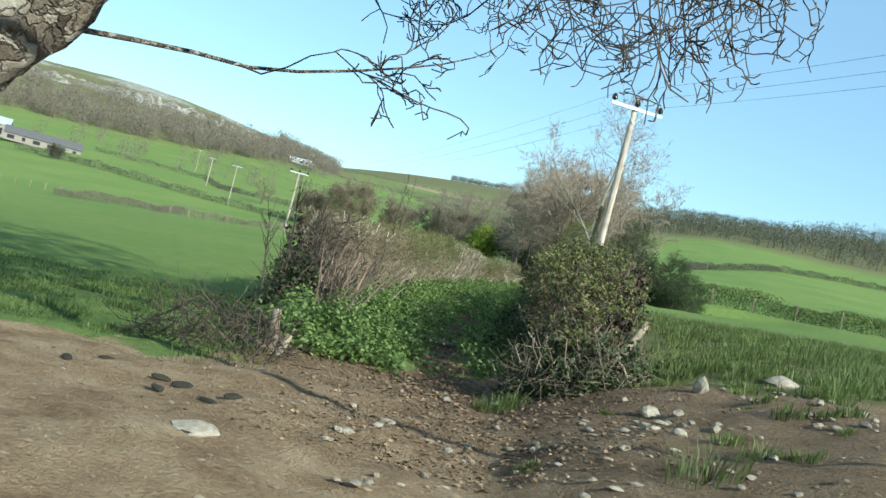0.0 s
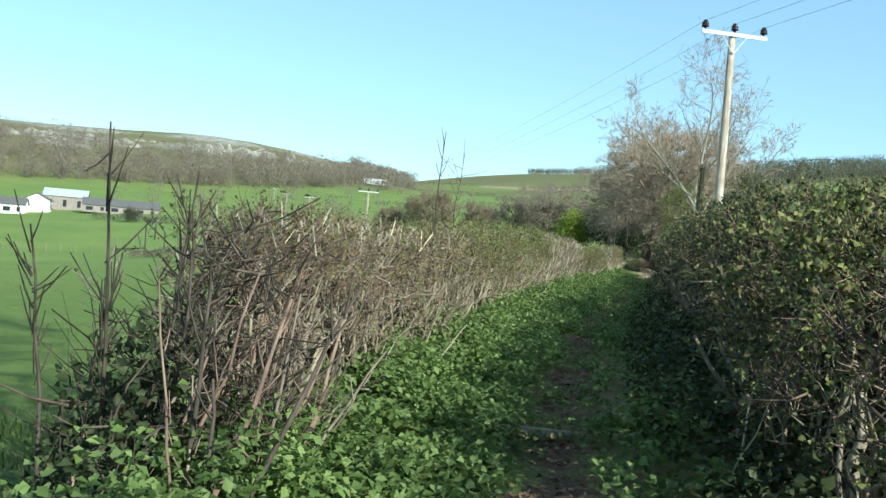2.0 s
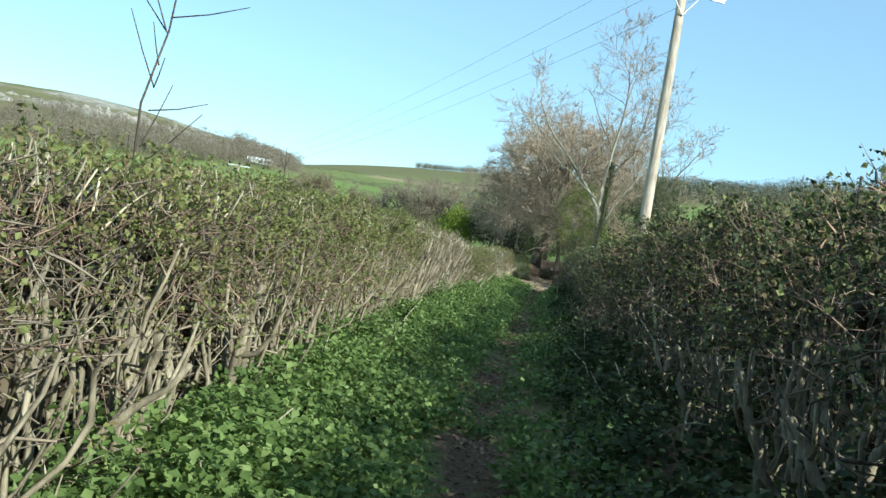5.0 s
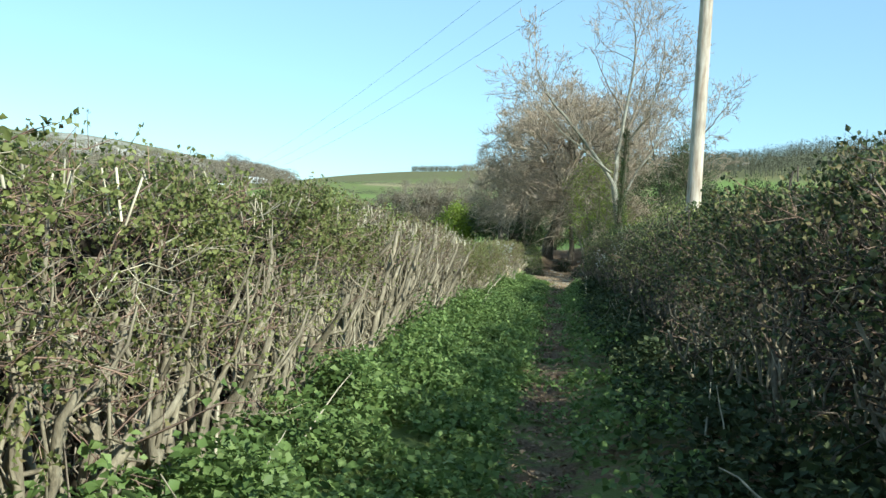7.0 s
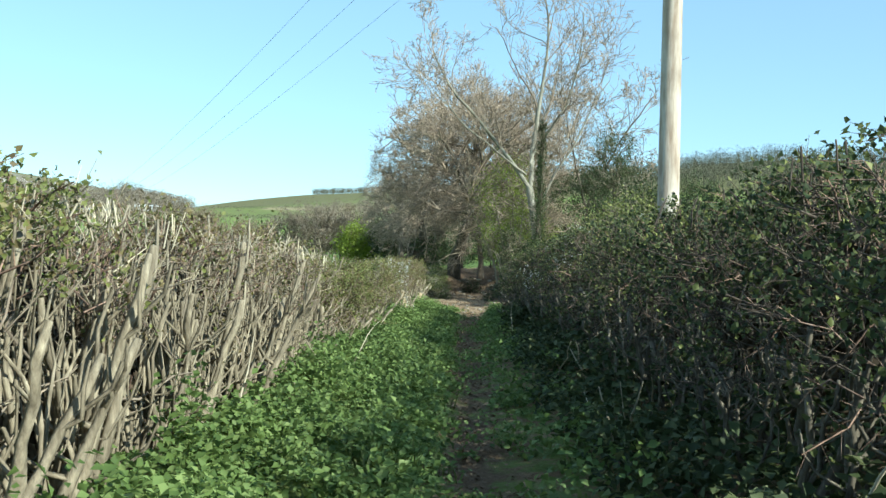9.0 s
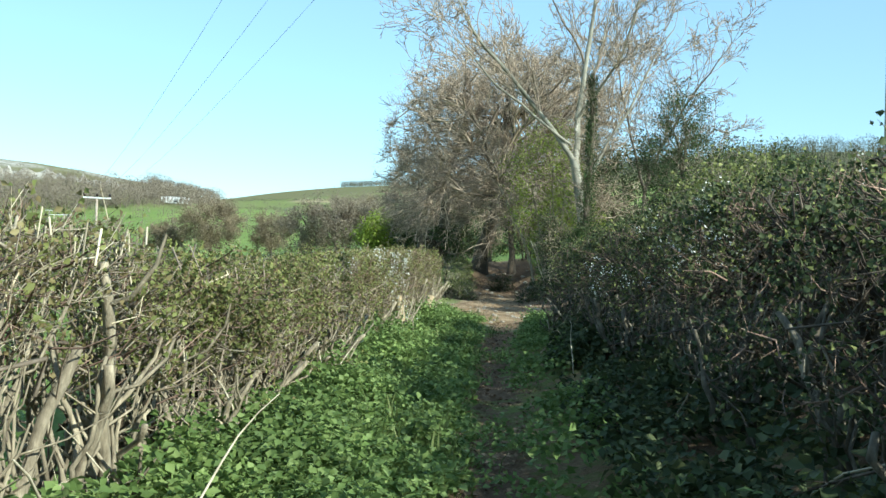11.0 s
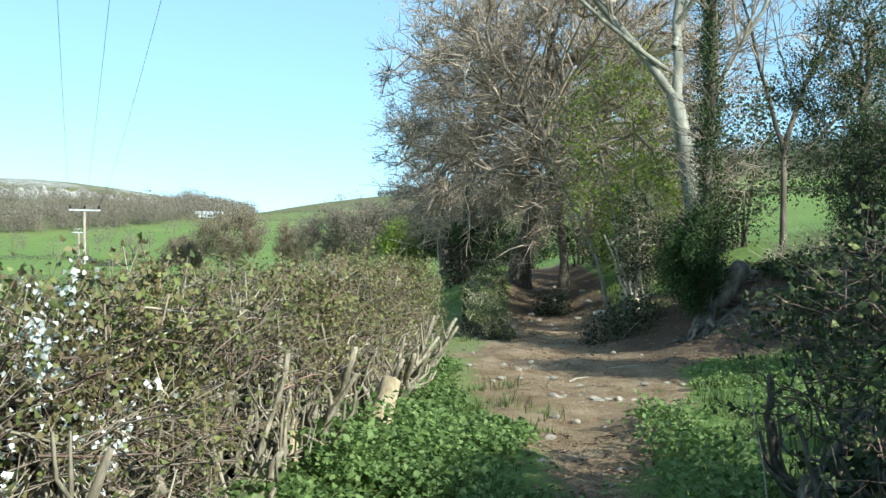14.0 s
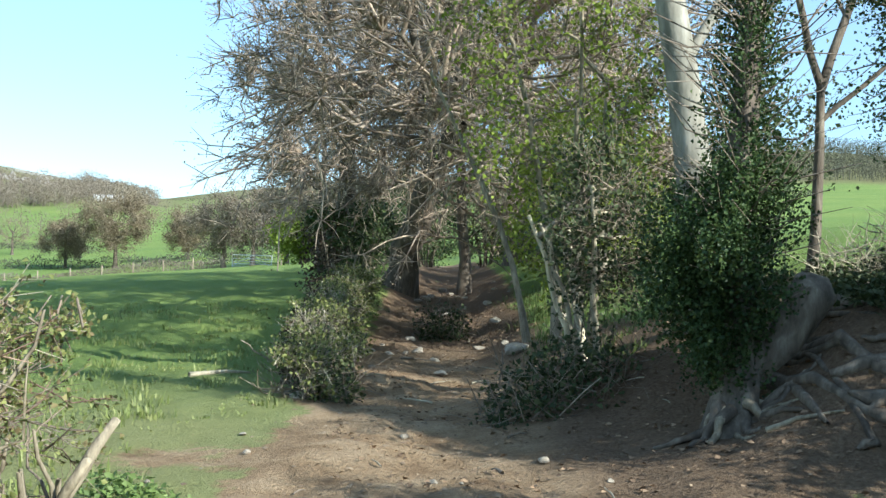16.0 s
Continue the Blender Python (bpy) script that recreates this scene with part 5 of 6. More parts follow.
stone(3.9, 70.2, 0.4, 0.3, 0.12, "flat stone in the trodden grass", 70, 5)
stone(4.2, 70.9, 0.32, 0.22, 0.12, "flat stone in the trodden grass", 20, 6)
stone(9.9, 68.6, 0.6, 0.4, 0.4, "pale stones of a broken bank wall", 20, 0)
stone(9.2, 68.5, 0.4, 0.3, 0.3, "pale stones of a broken bank wall", 60, 2)
g = np.random.default_rng(210)
for i in range(34):
    x, y = g.uniform(-0.4, 4.2), g.uniform(5.8, 11)
    s = g.uniform(0.035, 0.10)
    stone(x, y, s * g.uniform(0.8, 1.6), s, s * g.uniform(0.5, 0.9), "small limestone fragment on stony earth", g.uniform(0, 360), i)
k = np.random.default_rng(211)
for i in range(80):
    x, y = k.uniform(-0.7, 2.2), k.uniform(5.4, 8.8)
    s = k.uniform(0.03, 0.085)
    stone(x, y, s * k.uniform(0.9, 2.0), s, s * k.uniform(0.35, 0.8), "broken limestone rubble scattered on stony earth", k.uniform(0, 360), i)
for i in range(26):
    x, y = k.uniform(1.6, 3.4), k.uniform(7.4, 9.6)
    s = k.uniform(0.03, 0.1)
    stone(x, y, s * k.uniform(0.8, 1.6), s, s * k.uniform(0.5, 0.9), "small limestone fragment on stony earth", k.uniform(0, 360), i)
for i in range(46):
    y = g.uniform(58.5, 68)
    x = float(lane_x(y)) + g.normal(0.0, 0.8)
    s = g.uniform(0.03, 0.09)
    stone(x, y, s * g.uniform(0.8, 1.7), s, s * g.uniform(0.4, 0.8), "small pale stone on the dirt track", g.uniform(0, 360), i)
for i in range(30):
    y = g.uniform(71, 84)
    x = float(lane_x(y)) + g.normal(0.2, 0.8)
    s = g.uniform(0.08, 0.25)
    stone(x, y, s * g.uniform(0.8, 1.7), s, s * g.uniform(0.4, 0.7), "stone on the shaded track", g.uniform(0, 360), i)
for i in range(9):
    x, y = g.uniform(-3.2, -1.0), g.uniform(5.2, 8.2)
    ob = stone(x, y, g.uniform(0.1, 0.24), g.uniform(0.08, 0.16), 0.05, "dark dried dung on bare earth", g.uniform(0, 360), i, 0.2, "dung pats")
    ob.name, ob["category"] = "dung_pat", "dung"
    ob.data = ob.data.copy()
    ob.data.materials[0] = DUNG


def gravel(name, label, count, place, size, seed, mat):
    g = np.random.default_rng(seed)
    x, y = place(g, count)
    s = size[0] + (size[1] - size[0]) * g.random(len(x)) ** 3
    base = np.array([[1, 0, 0], [-0.5, 0.87, 0], [-0.5, -0.87, 0], [0.1, 0.1, 0.45]])
    a = g.uniform(0, 6.28, len(x))
    c, sn = np.cos(a), np.sin(a)
    R = np.zeros((len(x), 3, 3))
    R[:, 0, 0], R[:, 0, 1], R[:, 1, 0], R[:, 1, 1], R[:, 2, 2] = c * 1.4, -sn, sn * 1.4, c, 1
    V = np.einsum("nij,kj->nki", R, base) * s[:, None, None] + np.stack([x, y, land(x, y) - 0.004], 1)[:, None]
    i = np.arange(len(x))[:, None] * 4
    F = np.concatenate([i + [0, 1, 3], i + [1, 2, 3], i + [2, 0, 3]])
    return tagged(new(name, mesh_of(name, V.reshape(-1, 3), [F], mat)), label, "gravel", kind="stuff")


DEBRIS = []
GRIT = wood_mat("grit", (0.16, 0.11, 0.07), (0.26, 0.19, 0.125), (0.38, 0.30, 0.21), 4, (1, 1, 1), 0.2, True)
CHIP = wood_mat("dead_leaf", (0.12, 0.075, 0.045), (0.24, 0.16, 0.1), (0.42, 0.31, 0.2), 4, (1, 1, 1), 0.2, True)
for i in range(26):
    y = g.uniform(61.8, 65.6)
    x = 3.95 + 0.25 * (65 - y) * 0.5 + g.normal(0, 0.28)
    s = g.uniform(0.05, 0.13)
    stone(x, y, s * g.uniform(0.8, 1.6), s, s * g.uniform(0.4, 0.7), "pale limestone rubble at the edge of the track", g.uniform(0, 360), i)
gravel("gravel", "crumbled earth and small stones", 5200, lambda g, n: (g.uniform(-3, 4.5, n), g.uniform(4.5, 11, n)), (0.006, 0.03), 221, GRIT)
gravel("gravel", "small stones on the dirt track", 3500, lambda g, n: (lambda y: (lane_x(y) + g.normal(0.1, 0.9, n), y))(g.uniform(57, 84, n)), (0.006, 0.035), 222, GRIT)


def litter(name, label, count, place, size, seed):
    g = np.random.default_rng(seed)
    x, y = place(g, count)
    V, F = up_leaves(np.stack([x, y, land(x, y) + 0.012], 1), g.uniform(*size, len(x)), 0.5)
    return tagged(new(name, mesh_of(name, V, [F], CHIP)), label, "leaf litter", kind="stuff")


litter("leaf_litter", "brown dead leaves in the wheel rut", 9000, lambda g, n: (lambda y: (lane_x(y) + g.normal(0.0, 0.26, n), y))(g.uniform(9.5, 60, n)), (0.02, 0.06), 223)
litter("leaf_litter", "brown dead leaves under the hedges", 6000, lambda g, n: (lambda y: (lane_x(y) + g.choice([-2.0, 2.0], n) + g.normal(0, 0.35, n), y))(g.uniform(11, 58, n)), (0.02, 0.06), 224)
litter("leaf_litter", "dead leaves and bark on the shaded bank", 5200, lambda g, n: (lambda y: (lane_x(y) + g.uniform(-0.8, 4.2, n), y))(g.uniform(64.5, 80, n)), (0.02, 0.06), 226)
for i in range(30):
    y = g.uniform(63.5, 77)
    x = float(lane_x(y)) + g.uniform(-1.0, 2.6)
    a = g.uniform(0, 3.1)
    ln = g.uniform(0.12, 0.4)
    DEBRIS.append((x, y, x + ln * math.cos(a), y + ln * math.sin(a)))
litter("leaf_litter", "wood chips and dead leaves at the lane's mouth", 4200, lambda g, n: (lambda y: (lane_x(y) + g.normal(0.3, 0.8, n), y))(g.uniform(6.5, 11.5, n)), (0.015, 0.055), 225)


def stick(name, label, category, a, b, r, mat, sag=0.0, seed=0, side_shoots=0, group=""):
    """A stick, log or whip from a to b; heights are above the ground."""
    g = np.random.default_rng(seed)
    A, B = (np.array([p[0], p[1], lz(p[0], p[1]) + p[2]]) for p in (a, b))
    K = 6
    t = np.linspace(0, 1, K)[:, None]
    ln = np.linalg.norm(B - A)
    P = A + (B - A) * t + g.normal(0, ln * 0.012, (K, 3)) * np.sin(t * np.pi) + np.array([0, 0, 1]) * sag * np.sin(t * np.pi)
    P = np.concatenate([P, P[-1:] + (B - A) / ln * 0.004])
    R = np.append(r * np.linspace(1.1, 0.75 if r > 0.03 else 0.4, K), 0.0005)
    R[0] *= 0.95
    h = thing(name, label, category, tuple(A), group)
    V, Q = tubes((P - A)[None], R[None], 7)
    link("wood" if r > 0.03 else "shoot", mesh_of(name, V, [Q], mat, True), h)
    for _ in range(side_shoots):
        q = (B - A) * g.uniform(0.3, 0.95)
        d = unit(unit(B - A) + g.normal(0, 0.7, 3)) * ln * g.uniform(0.08, 0.2)
        V, Q = tubes(np.stack([q, q + d * 0.5, q + d + (0, 0, 0.02)])[None], np.array([[0.5, 0.4, 0.25]]) * r, 3)
        link("side_shoot", mesh_of("side_shoot", V, [Q], mat, True), h)
    return h


stump = stick("post_stump", "split weathered stump with two short prongs by the field", "stump", (-1.62, 9.95, -0.1), (-1.68, 9.95, 0.42), 0.06, FENCE_WOOD, 0, 1)
for a, b, r in (((0.02, -0.03, 0.02), (0.13, -0.05, 0.32), 0.045), ((-0.02, 0.0, 0.1), (-0.26, -0.05, 0.2), 0.04)):
    A, B = np.array(a), np.array(b)
    V, Q = tubes(np.stack([A, A + (B - A) * 0.5 + (0.01, 0, 0.02), B, B + (B - A) * 0.02])[None], r * np.array([[1.0, 0.9, 0.7, 0.02]]), 7)
    link("prong", mesh_of("prong", V, [Q], FENCE_WOOD, True), stump)
stick("log", "sawn pale log leaning in cut brushwood", "log", (1.75, 11.3, 0.12), (2.1, 11.85, 0.55), 0.05, FENCE_WOOD, 0, 2)
stick("log", "grey log lying across the lane's mouth", "log", (-0.5, 15.3, 0.03), (0.05, 15.5, 0.04), 0.05, STEM, 0, 3)
stick("stump", "pale torn hedge stump at the hedge end", "stump", (2.45, 58.9, -0.05), (2.62, 59.3, 0.52), 0.10, CUT_WOOD, 0, 4)
stick("stump", "pale split hedge stump among stems", "stump", (1.98, 54.5, -0.05), (1.93, 54.5, 0.66), 0.075, CUT_WOOD, 0, 5)
stick("stump", "pale cut hedge stump with sawn top", "stump", (2.1, 57.5, -0.05), (2.1, 57.5, 0.4), 0.06, CUT_WOOD, 0, 6)
stick("stick", "bleached stick lying in the grass", "stick", (2.6, 71.8, 0.02), (3.25, 72.2, 0.03), 0.03, TWIG_PALE, 0.02, 7)
stick("stick", "dead branch lying on the bare bank", "stick", (6.95, 66.2, 0.02), (7.4, 66.05, 0.03), 0.02, STEM, 0.02, 8)
for i, (x, y, x2, y2) in enumerate(DEBRIS):
    stick("stick", "small broken stick on the bare track", "stick", (x, y, 0.012), (x2, y2, 0.015), 0.006 + 0.008 * (i % 3) / 2, TWIG if i % 2 else TWIG_PALE, 0.01, 700 + i, 0, "fallen sticks")
stick("whip", "tall thorny whip above the hedge top", "shoot", (-1.7, 22, 0.4), (-1.56, 22.0, 2.45), 0.009, TWIG_DARK, 0.06, 9, 16)
stick("whip", "tall thorny whip above the hedge top", "shoot", (-1.56, 19.0, 0.4), (-1.48, 19.0, 2.45), 0.010, TWIG_DARK, 0.05, 10, 18)
stick("whip", "thin leaning whip above the hedge top", "shoot", (-1.7, 27.2, 0.4), (-1.75, 27, 2.1), 0.008, TWIG_DARK, 0.04, 11, 8)
g = np.random.default_rng(230)
for i in range(46):
    y = g.uniform(13, 57)
    x = float(LEFT_IN(y)) + g.uniform(0.0, 0.45)
    y2, x2 = y + g.normal(0, 0.5), x + g.uniform(-0.35, 0.35)
    stick("cut_stem", "bleached dead stem leaning from the hedge foot", "stick", (x, y, 0.02), (x2, y2, g.uniform(0.35, 0.85)), g.uniform(0.005, 0.011), TWIG_PALE, g.uniform(-0.05, 0.15), 300 + i, 0, "loose dead stems")
for i in range(34):
    y = g.uniform(13, 57)
    x = float(RIGHT_IN(y)) - g.uniform(-0.1, 0.4)
    stick("cut_stem", "bleached dead stem at the shaded hedge foot", "stick", (x, y, 0.02), (x + g.uniform(-0.3, 0.3), y + g.normal(0, 0.4), g.uniform(0.3, 0.75)), g.uniform(0.005, 0.012), TWIG_PALE, g.uniform(-0.05, 0.15), 360 + i, 0, "loose dead stems")


def brush(name, label, x, y, rx, ry, h, count, seed, mat, mat2=None, leaf=None):
    """A heap of cut brushwood or a small bush."""
    g = np.random.default_rng(seed)
    b = thing(name, label, "brushwood" if leaf is None else "bush", (x, y, lz(x, y)))
    a, r = g.uniform(0, 6.28, count), np.sqrt(g.random(count))
    C = np.stack([np.cos(a) * r * rx, np.sin(a) * r * ry, g.random(count) * h * np.sqrt(np.maximum(0, 1 - r ** 2)) + 0.01], 1)
    C[:, 2] += land(C[:, 0] + x, C[:, 1] + y) - lz(x, y)
    D = unit(g.normal(size=(count, 3)) + (0, 0, 0.2)) * g.uniform(0.15, 0.5, count)[:, None]
    P = np.stack([C, C + D * 0.5 + g.normal(0, 0.03, (count, 3)), C + D], 1)
    P[:, :, 2] = np.maximum(P[:, :, 2], land(P[:, :, 0] + x, P[:, :, 1] + y) - lz(x, y) + 0.004)
    V, Q = tubes(P, (0.002 + 0.005 * g.random(count) ** 2)[:, None] * np.array([[1.2, 1, 0.6]]), 3)
    link("twig_mass", mesh_of("twig_mass", V, [Q], mat, True), b, "", "stuff")
    if leaf:
        n = count * 5
        a, r = g.uniform(0, 6.28, n), np.cbrt(g.random(n))
        e = np.abs(g.normal(size=n))
        th = g.uniform(0, 1, n)
        C = np.stack([np.cos(a) * r * rx * np.sqrt(1 - th ** 2), np.sin(a) * r * ry * np.sqrt(1 - th ** 2), th * r * h], 1)
        C *= 1 + 0.15 * np.sin(a * 5 + th * 9)[:, None]
        C[:, 2] += land(C[:, 0] + x, C[:, 1] + y) - lz(x, y)
        V, F = leaves(C, g.normal(size=(n, 3)), g.uniform(0.03, 0.075, n), 0.8)
        link("foliage", mesh_of("foliage", V, [F], leaf), b, "", "stuff")
    return b


brush("brushwood", "heap of brown cut brushwood by the stump", -2.15, 9.75, 0.75, 0.55, 0.38, 480, 401, TWIG_DARK)
brush("brushwood", "heap of cut branches and bramble by the log", 1.3, 10.7, 0.75, 0.6, 0.55, 620, 402, TWIG, None, LEAF_DARK)
brush("brushwood", "tangled bare thorn brush leaning at the hedge end", -1.75, 12.7, 0.45, 0.6, 1.3, 620, 403, TWIG_DARK)
brush("bush", "low leafy thorn and bramble at the hedge end", -1.95, 12.3, 0.5, 0.6, 0.85, 260, 408, TWIG_DARK, None, LEAF_DARK)
brush("bush", "small round bramble bush in the track", 6.0, 76.7, 0.5, 0.45, 0.6, 200, 404, TWIG, None, LEAF_DARK)
brush("bush", "dark low bramble at the foot of the bank", 6.1, 68.6, 0.7, 0.5, 0.6, 240, 405, TWIG, None, LEAF_DARK)
brush("bush", "low green bramble by the hedge end", 4.15, 70.3, 0.35, 0.6, 0.4, 200, 406, TWIG, None, LEAF_DARK)
brush("brushwood", "brown cut brushwood on top of the bank", 9.5, 69.0, 0.9, 0.7, 0.55, 500, 407, TWIG_PALE)
for i, (x, y, dx, top_) in enumerate([(-2.05, 12.1, -0.12, 1.75), (-1.95, 12.4, 0.1, 1.55), (-2.2, 11.9, -0.2, 1.35), (-1.8, 12.2, 0.05, 1.4), (-2.3, 12.3, 0.15, 1.2)]):
    stick("whip", "tall thorny shoot standing at the hedge end", "shoot", (x, y, 0.0), (x + dx, y + 0.1, top_), 0.011, TWIG_DARK, 0.05, 440 + i, 18, "thorny shoots")
g = np.random.default_rng(431)
for i in range(44):
    x, y = g.uniform(-2.15, -1.35), g.uniform(11.7, 13.3)
    ln = g.uniform(0.55, 1.15)
    lean_x, lean_y = g.normal(0.12, 0.16), g.normal(0.25, 0.2)
    stick("whip", "crooked thorny stem leaning at the hedge end", "shoot", (x, y, -0.02), (x + lean_x, y + lean_y, ln), g.uniform(0.006, 0.017), (TWIG_RED, TWIG_DARK, TWIG)[i % 3], g.uniform(-0.04, 0.06), 420 + i, 5, "thorny shoots")


# ---- poles, wires, fence, gate ----
def power_pole(x, y, height, turn, detailed, label):
    h = thing("power_pole", label, "pole", (x, y, lz(x, y) - 0.2), "overhead line poles", turn)
    P = np.stack([np.zeros(7), np.zeros(7), np.linspace(0, height + 0.2, 7)], 1)
    P = np.concatenate([P, P[-1:] + (0, 0, 0.01)])
    V, Q = tubes(P[None], np.append(np.linspace(0.165, 0.125, 7), 0.001)[None], 16 if detailed else 6)
    link("pole", mesh_of("pole", V, [Q], POLE_WOOD, True), h)
    top = height + 0.2
    bm = bmesh.new()
    for lo, hi in (((-1.25, -0.2, top - 0.12), (1.25, -0.13, top)), ((-1.25, -0.2, top - 0.02), (1.25, -0.08, top))):
        c = [(a + b) / 2 for a, b in zip(lo, hi)]
        bmesh.ops.create_cube(bm, size=1, matrix=Matrix.Translation(c) @ Matrix.Diagonal((*[b - a for a, b in zip(lo, hi)], 1)))
    part("crossarm", bm, METAL, h, "pale galvanised steel crossarm")
    for s in (-1, 1):
        A, B = np.array([0.0, -0.16, top - 0.75]), np.array([s * 0.5, -0.17, top - 0.1])
        V, Q = tubes(np.stack([A, (A + B) / 2, B])[None], np.full((1, 3), 0.02), 5)
        if detailed:
            link("brace", mesh_of("brace", V, [Q], METAL), h)
    prof = [(0.0, 0.02), (0.05, 0.03), (0.08, 0.05), (0.1, 0.13), (0.15, 0.135), (0.16, 0.1), (0.2, 0.125), (0.25, 0.12), (0.27, 0.08), (0.34, 0.07), (0.35, 0.001)]
    P = np.array([[0, 0, a] for a, _ in prof])[None]
    V, Q = tubes(P, np.array([[b for _, b in prof]]), 12 if detailed else 5)
    me = mesh_of("insulator", V, [Q], INSULATOR, True)
    for sx in (-1.14, 0.0, 1.14):
        o = link("insulator", me, h, "brown ribbed porcelain insulator")
        o.location = (sx, -0.14, top + 0.0)
    return h


POLES = [(35.9, -46.6), (5.31, 46.3), (-25.3, 139.2), (-56, 232), (-86.5, 325), (-117, 418)]
TOPS = []
for i, (x, y) in enumerate(POLES):
    q = POLES[min(i + 1, len(POLES) - 1)]
    p = POLES[max(i - 1, 0)]
    turn = math.degrees(math.atan2(q[1] - p[1], q[0] - p[0])) - 90
    ht = {1: 10.1 - lz(*POLES[1]), 2: 7.85 - lz(*POLES[2])}.get(i, 9.0)
    power_pole(x, y, ht, turn, i == 1, "weathered wooden power pole with steel crossarm and insulators")
    for sx in (-1.14, 0.0, 1.14):
        a = radians(turn)
        TOPS.append((x + math.cos(a) * sx, y + math.sin(a) * sx, lz(x, y) + ht + 0.33))
for i in range(len(POLES) - 1):
    for j in range(3):
        A, B = np.array(TOPS[i * 3 + j]), np.array(TOPS[i * 3 + 3 + j])
        t = np.linspace(0, 1, 25)[:, None]
        P = A + (B - A) * t - np.array([0, 0, 1]) * 1.3 * 4 * t * (1 - t)
        V, Q = tubes((P - A)[None], np.full((1, 25), 0.006), 4)
        ob = new("overhead_wire", mesh_of("overhead_wire", V, [Q], WIRE))
        ob.location = A
        tagged(ob, "thin dark overhead power line wire", "wire", "overhead wires")


def fence_post(me, x, y, label, group):
    ob = new("fence_post", me)
    ob.matrix_basis = pose(x, y, lz(x, y), 0, 0, (x * 37) % 90)
    return tagged(ob, label, "fence post", group)


def post_mesh(h, r):
    P = np.array([[0, 0, -0.1], [0, 0, h * 0.5], [0.01, 0, h], [0.01, 0, h + 0.02]])[None]
    V, Q = tubes(P, np.array([[r, r, r * 0.95, 0.002]]), 7)
    return mesh_of("fence_post", V, [Q], FENCE_WOOD, True)


POST = post_mesh(1.2, 0.06)
for i in range(16):
    f = i / 15
    fence_post(POST, -42 + 36.5 * f, 143 + 11.5 * f, "weathered wooden fence post along the field hedge", "field fence posts")
for i in range(5):
    fence_post(POST, -0.3 + 1.7 * i, 155.3 + 0.5 * i, "weathered wooden fence post by the gate", "gate fence posts")
for i in range(14):
    f = i / 13
    fence_post(POST, -100 + 34 * f, 168 - 4 * f, "small wooden post of a field fence", "far fence posts")
for i in range(7):
    f = i / 6
    fence_post(POST, -44 + 14 * f, 163 - 12 * f, "small wooden post of a field fence", "far fence posts")
for i in range(12):
    fence_post(POST, 17 + 2.6 * i, 74 - 1.3 * i, "wooden post along the upper field hedge", "upper fence posts")


def gate(x, y, width, turn):
    h = thing("field_gate", "pale five-bar metal field gate, closed", "gate", (x, y, lz(x, y) + 0.1), "", turn)

    def rail(name, a, b, r):
        V, Q = tubes(np.array([a, [(p + q) / 2 for p, q in zip(a, b)], b], float)[None], np.full((1, 3), r), 6)
        link(name, mesh_of(name, V, [Q], METAL, True), h)
    for z in (0.08, 0.3, 0.52, 0.78, 1.1):
        rail("rail", (0, 0, z), (width, 0, z), 0.035)
    for sx in (0, width):
        rail("upright", (sx, 0, 0), (sx, 0, 1.15), 0.045)
    rail("brace", (0.05, -0.01, 0.1), (width * 0.5, -0.01, 1.08), 0.028)
    rail("brace", (width - 0.05, -0.01, 0.1), (width * 0.5, -0.01, 1.08), 0.028)


gate(-4.6, 154.6, 3.5, 6)


# ---- middle distance and hills ----
def shards(C, size, seed, stretch=1.5):
    """Loose clumps of small blades that stand for twigs or leaves far off."""
    g = np.random.default_rng(seed)
    n = len(C)
    D = unit(g.normal(size=(n, 3)) + (0, 0, 0.5))
    S = unit(np.cross(D, g.normal(size=(n, 3))))
    s = np.asarray(size).reshape(-1, 1)
    V = np.stack([C - D * s * 0.5, C + S * s * 0.32 / stretch, C + D * s * 0.6], 1).reshape(-1, 3)
    return V, np.arange(3 * n).reshape(-1, 3)


def far_hedge(pts, h, w, mat, label, seed, density=40, blade=(0.3, 0.8)):
    g = np.random.default_rng(seed)
    pts = np.array(pts, float)
    seg = np.linalg.norm(np.diff(pts, axis=0), axis=1)
    s = np.append(0, np.cumsum(seg))
    n = int(s[-1] * density)
    t = g.uniform(0, s[-1], n)
    x = np.interp(t, s, pts[:, 0]) + g.normal(0, w * 0.4, n)
    y = np.interp(t, s, pts[:, 1]) + g.normal(0, w * 0.4, n)
    hh = h * (0.85 + 0.25 * wave(t, seed, 0.25))
    z = land(x, y) + g.random(n) ** 0.7 * hh
    V, F = shards(np.stack([x, y, z], 1), g.uniform(*blade, n) * max(0.5, h / 2.2), seed)
    ob = tagged(new("hedge", mesh_of("hedge", V, [F], mat)), label, "hedge", kind="stuff")


far_hedge([(-64, 157), (-46, 165)], 1.5, 1.0, FAR_TREE, "short brown hedge left standing in the field", 501, 420, (0.2, 0.5))
far_hedge([(-45, 144), (-24, 149), (-5.5, 156)], 1.2, 0.9, FAR_TREE, "trimmed brown field hedge behind a post fence", 502, 420, (0.18, 0.45))
far_hedge([(8, 161), (26, 165)], 1.6, 1.2, FAR_GREEN, "green field hedge by the gate", 503, 160)
far_hedge([(-120, 262), (-80, 242), (-30, 219), (-6, 199), (10, 190)], 1.8, 1.6, FAR_DARK, "dark field hedge across the valley floor", 504, 60)
far_hedge([(-150, 395), (-100, 372), (-70, 300), (-40, 262)], 1.8, 1.4, FAR_DARK, "dark field hedge below the farm", 505, 45)
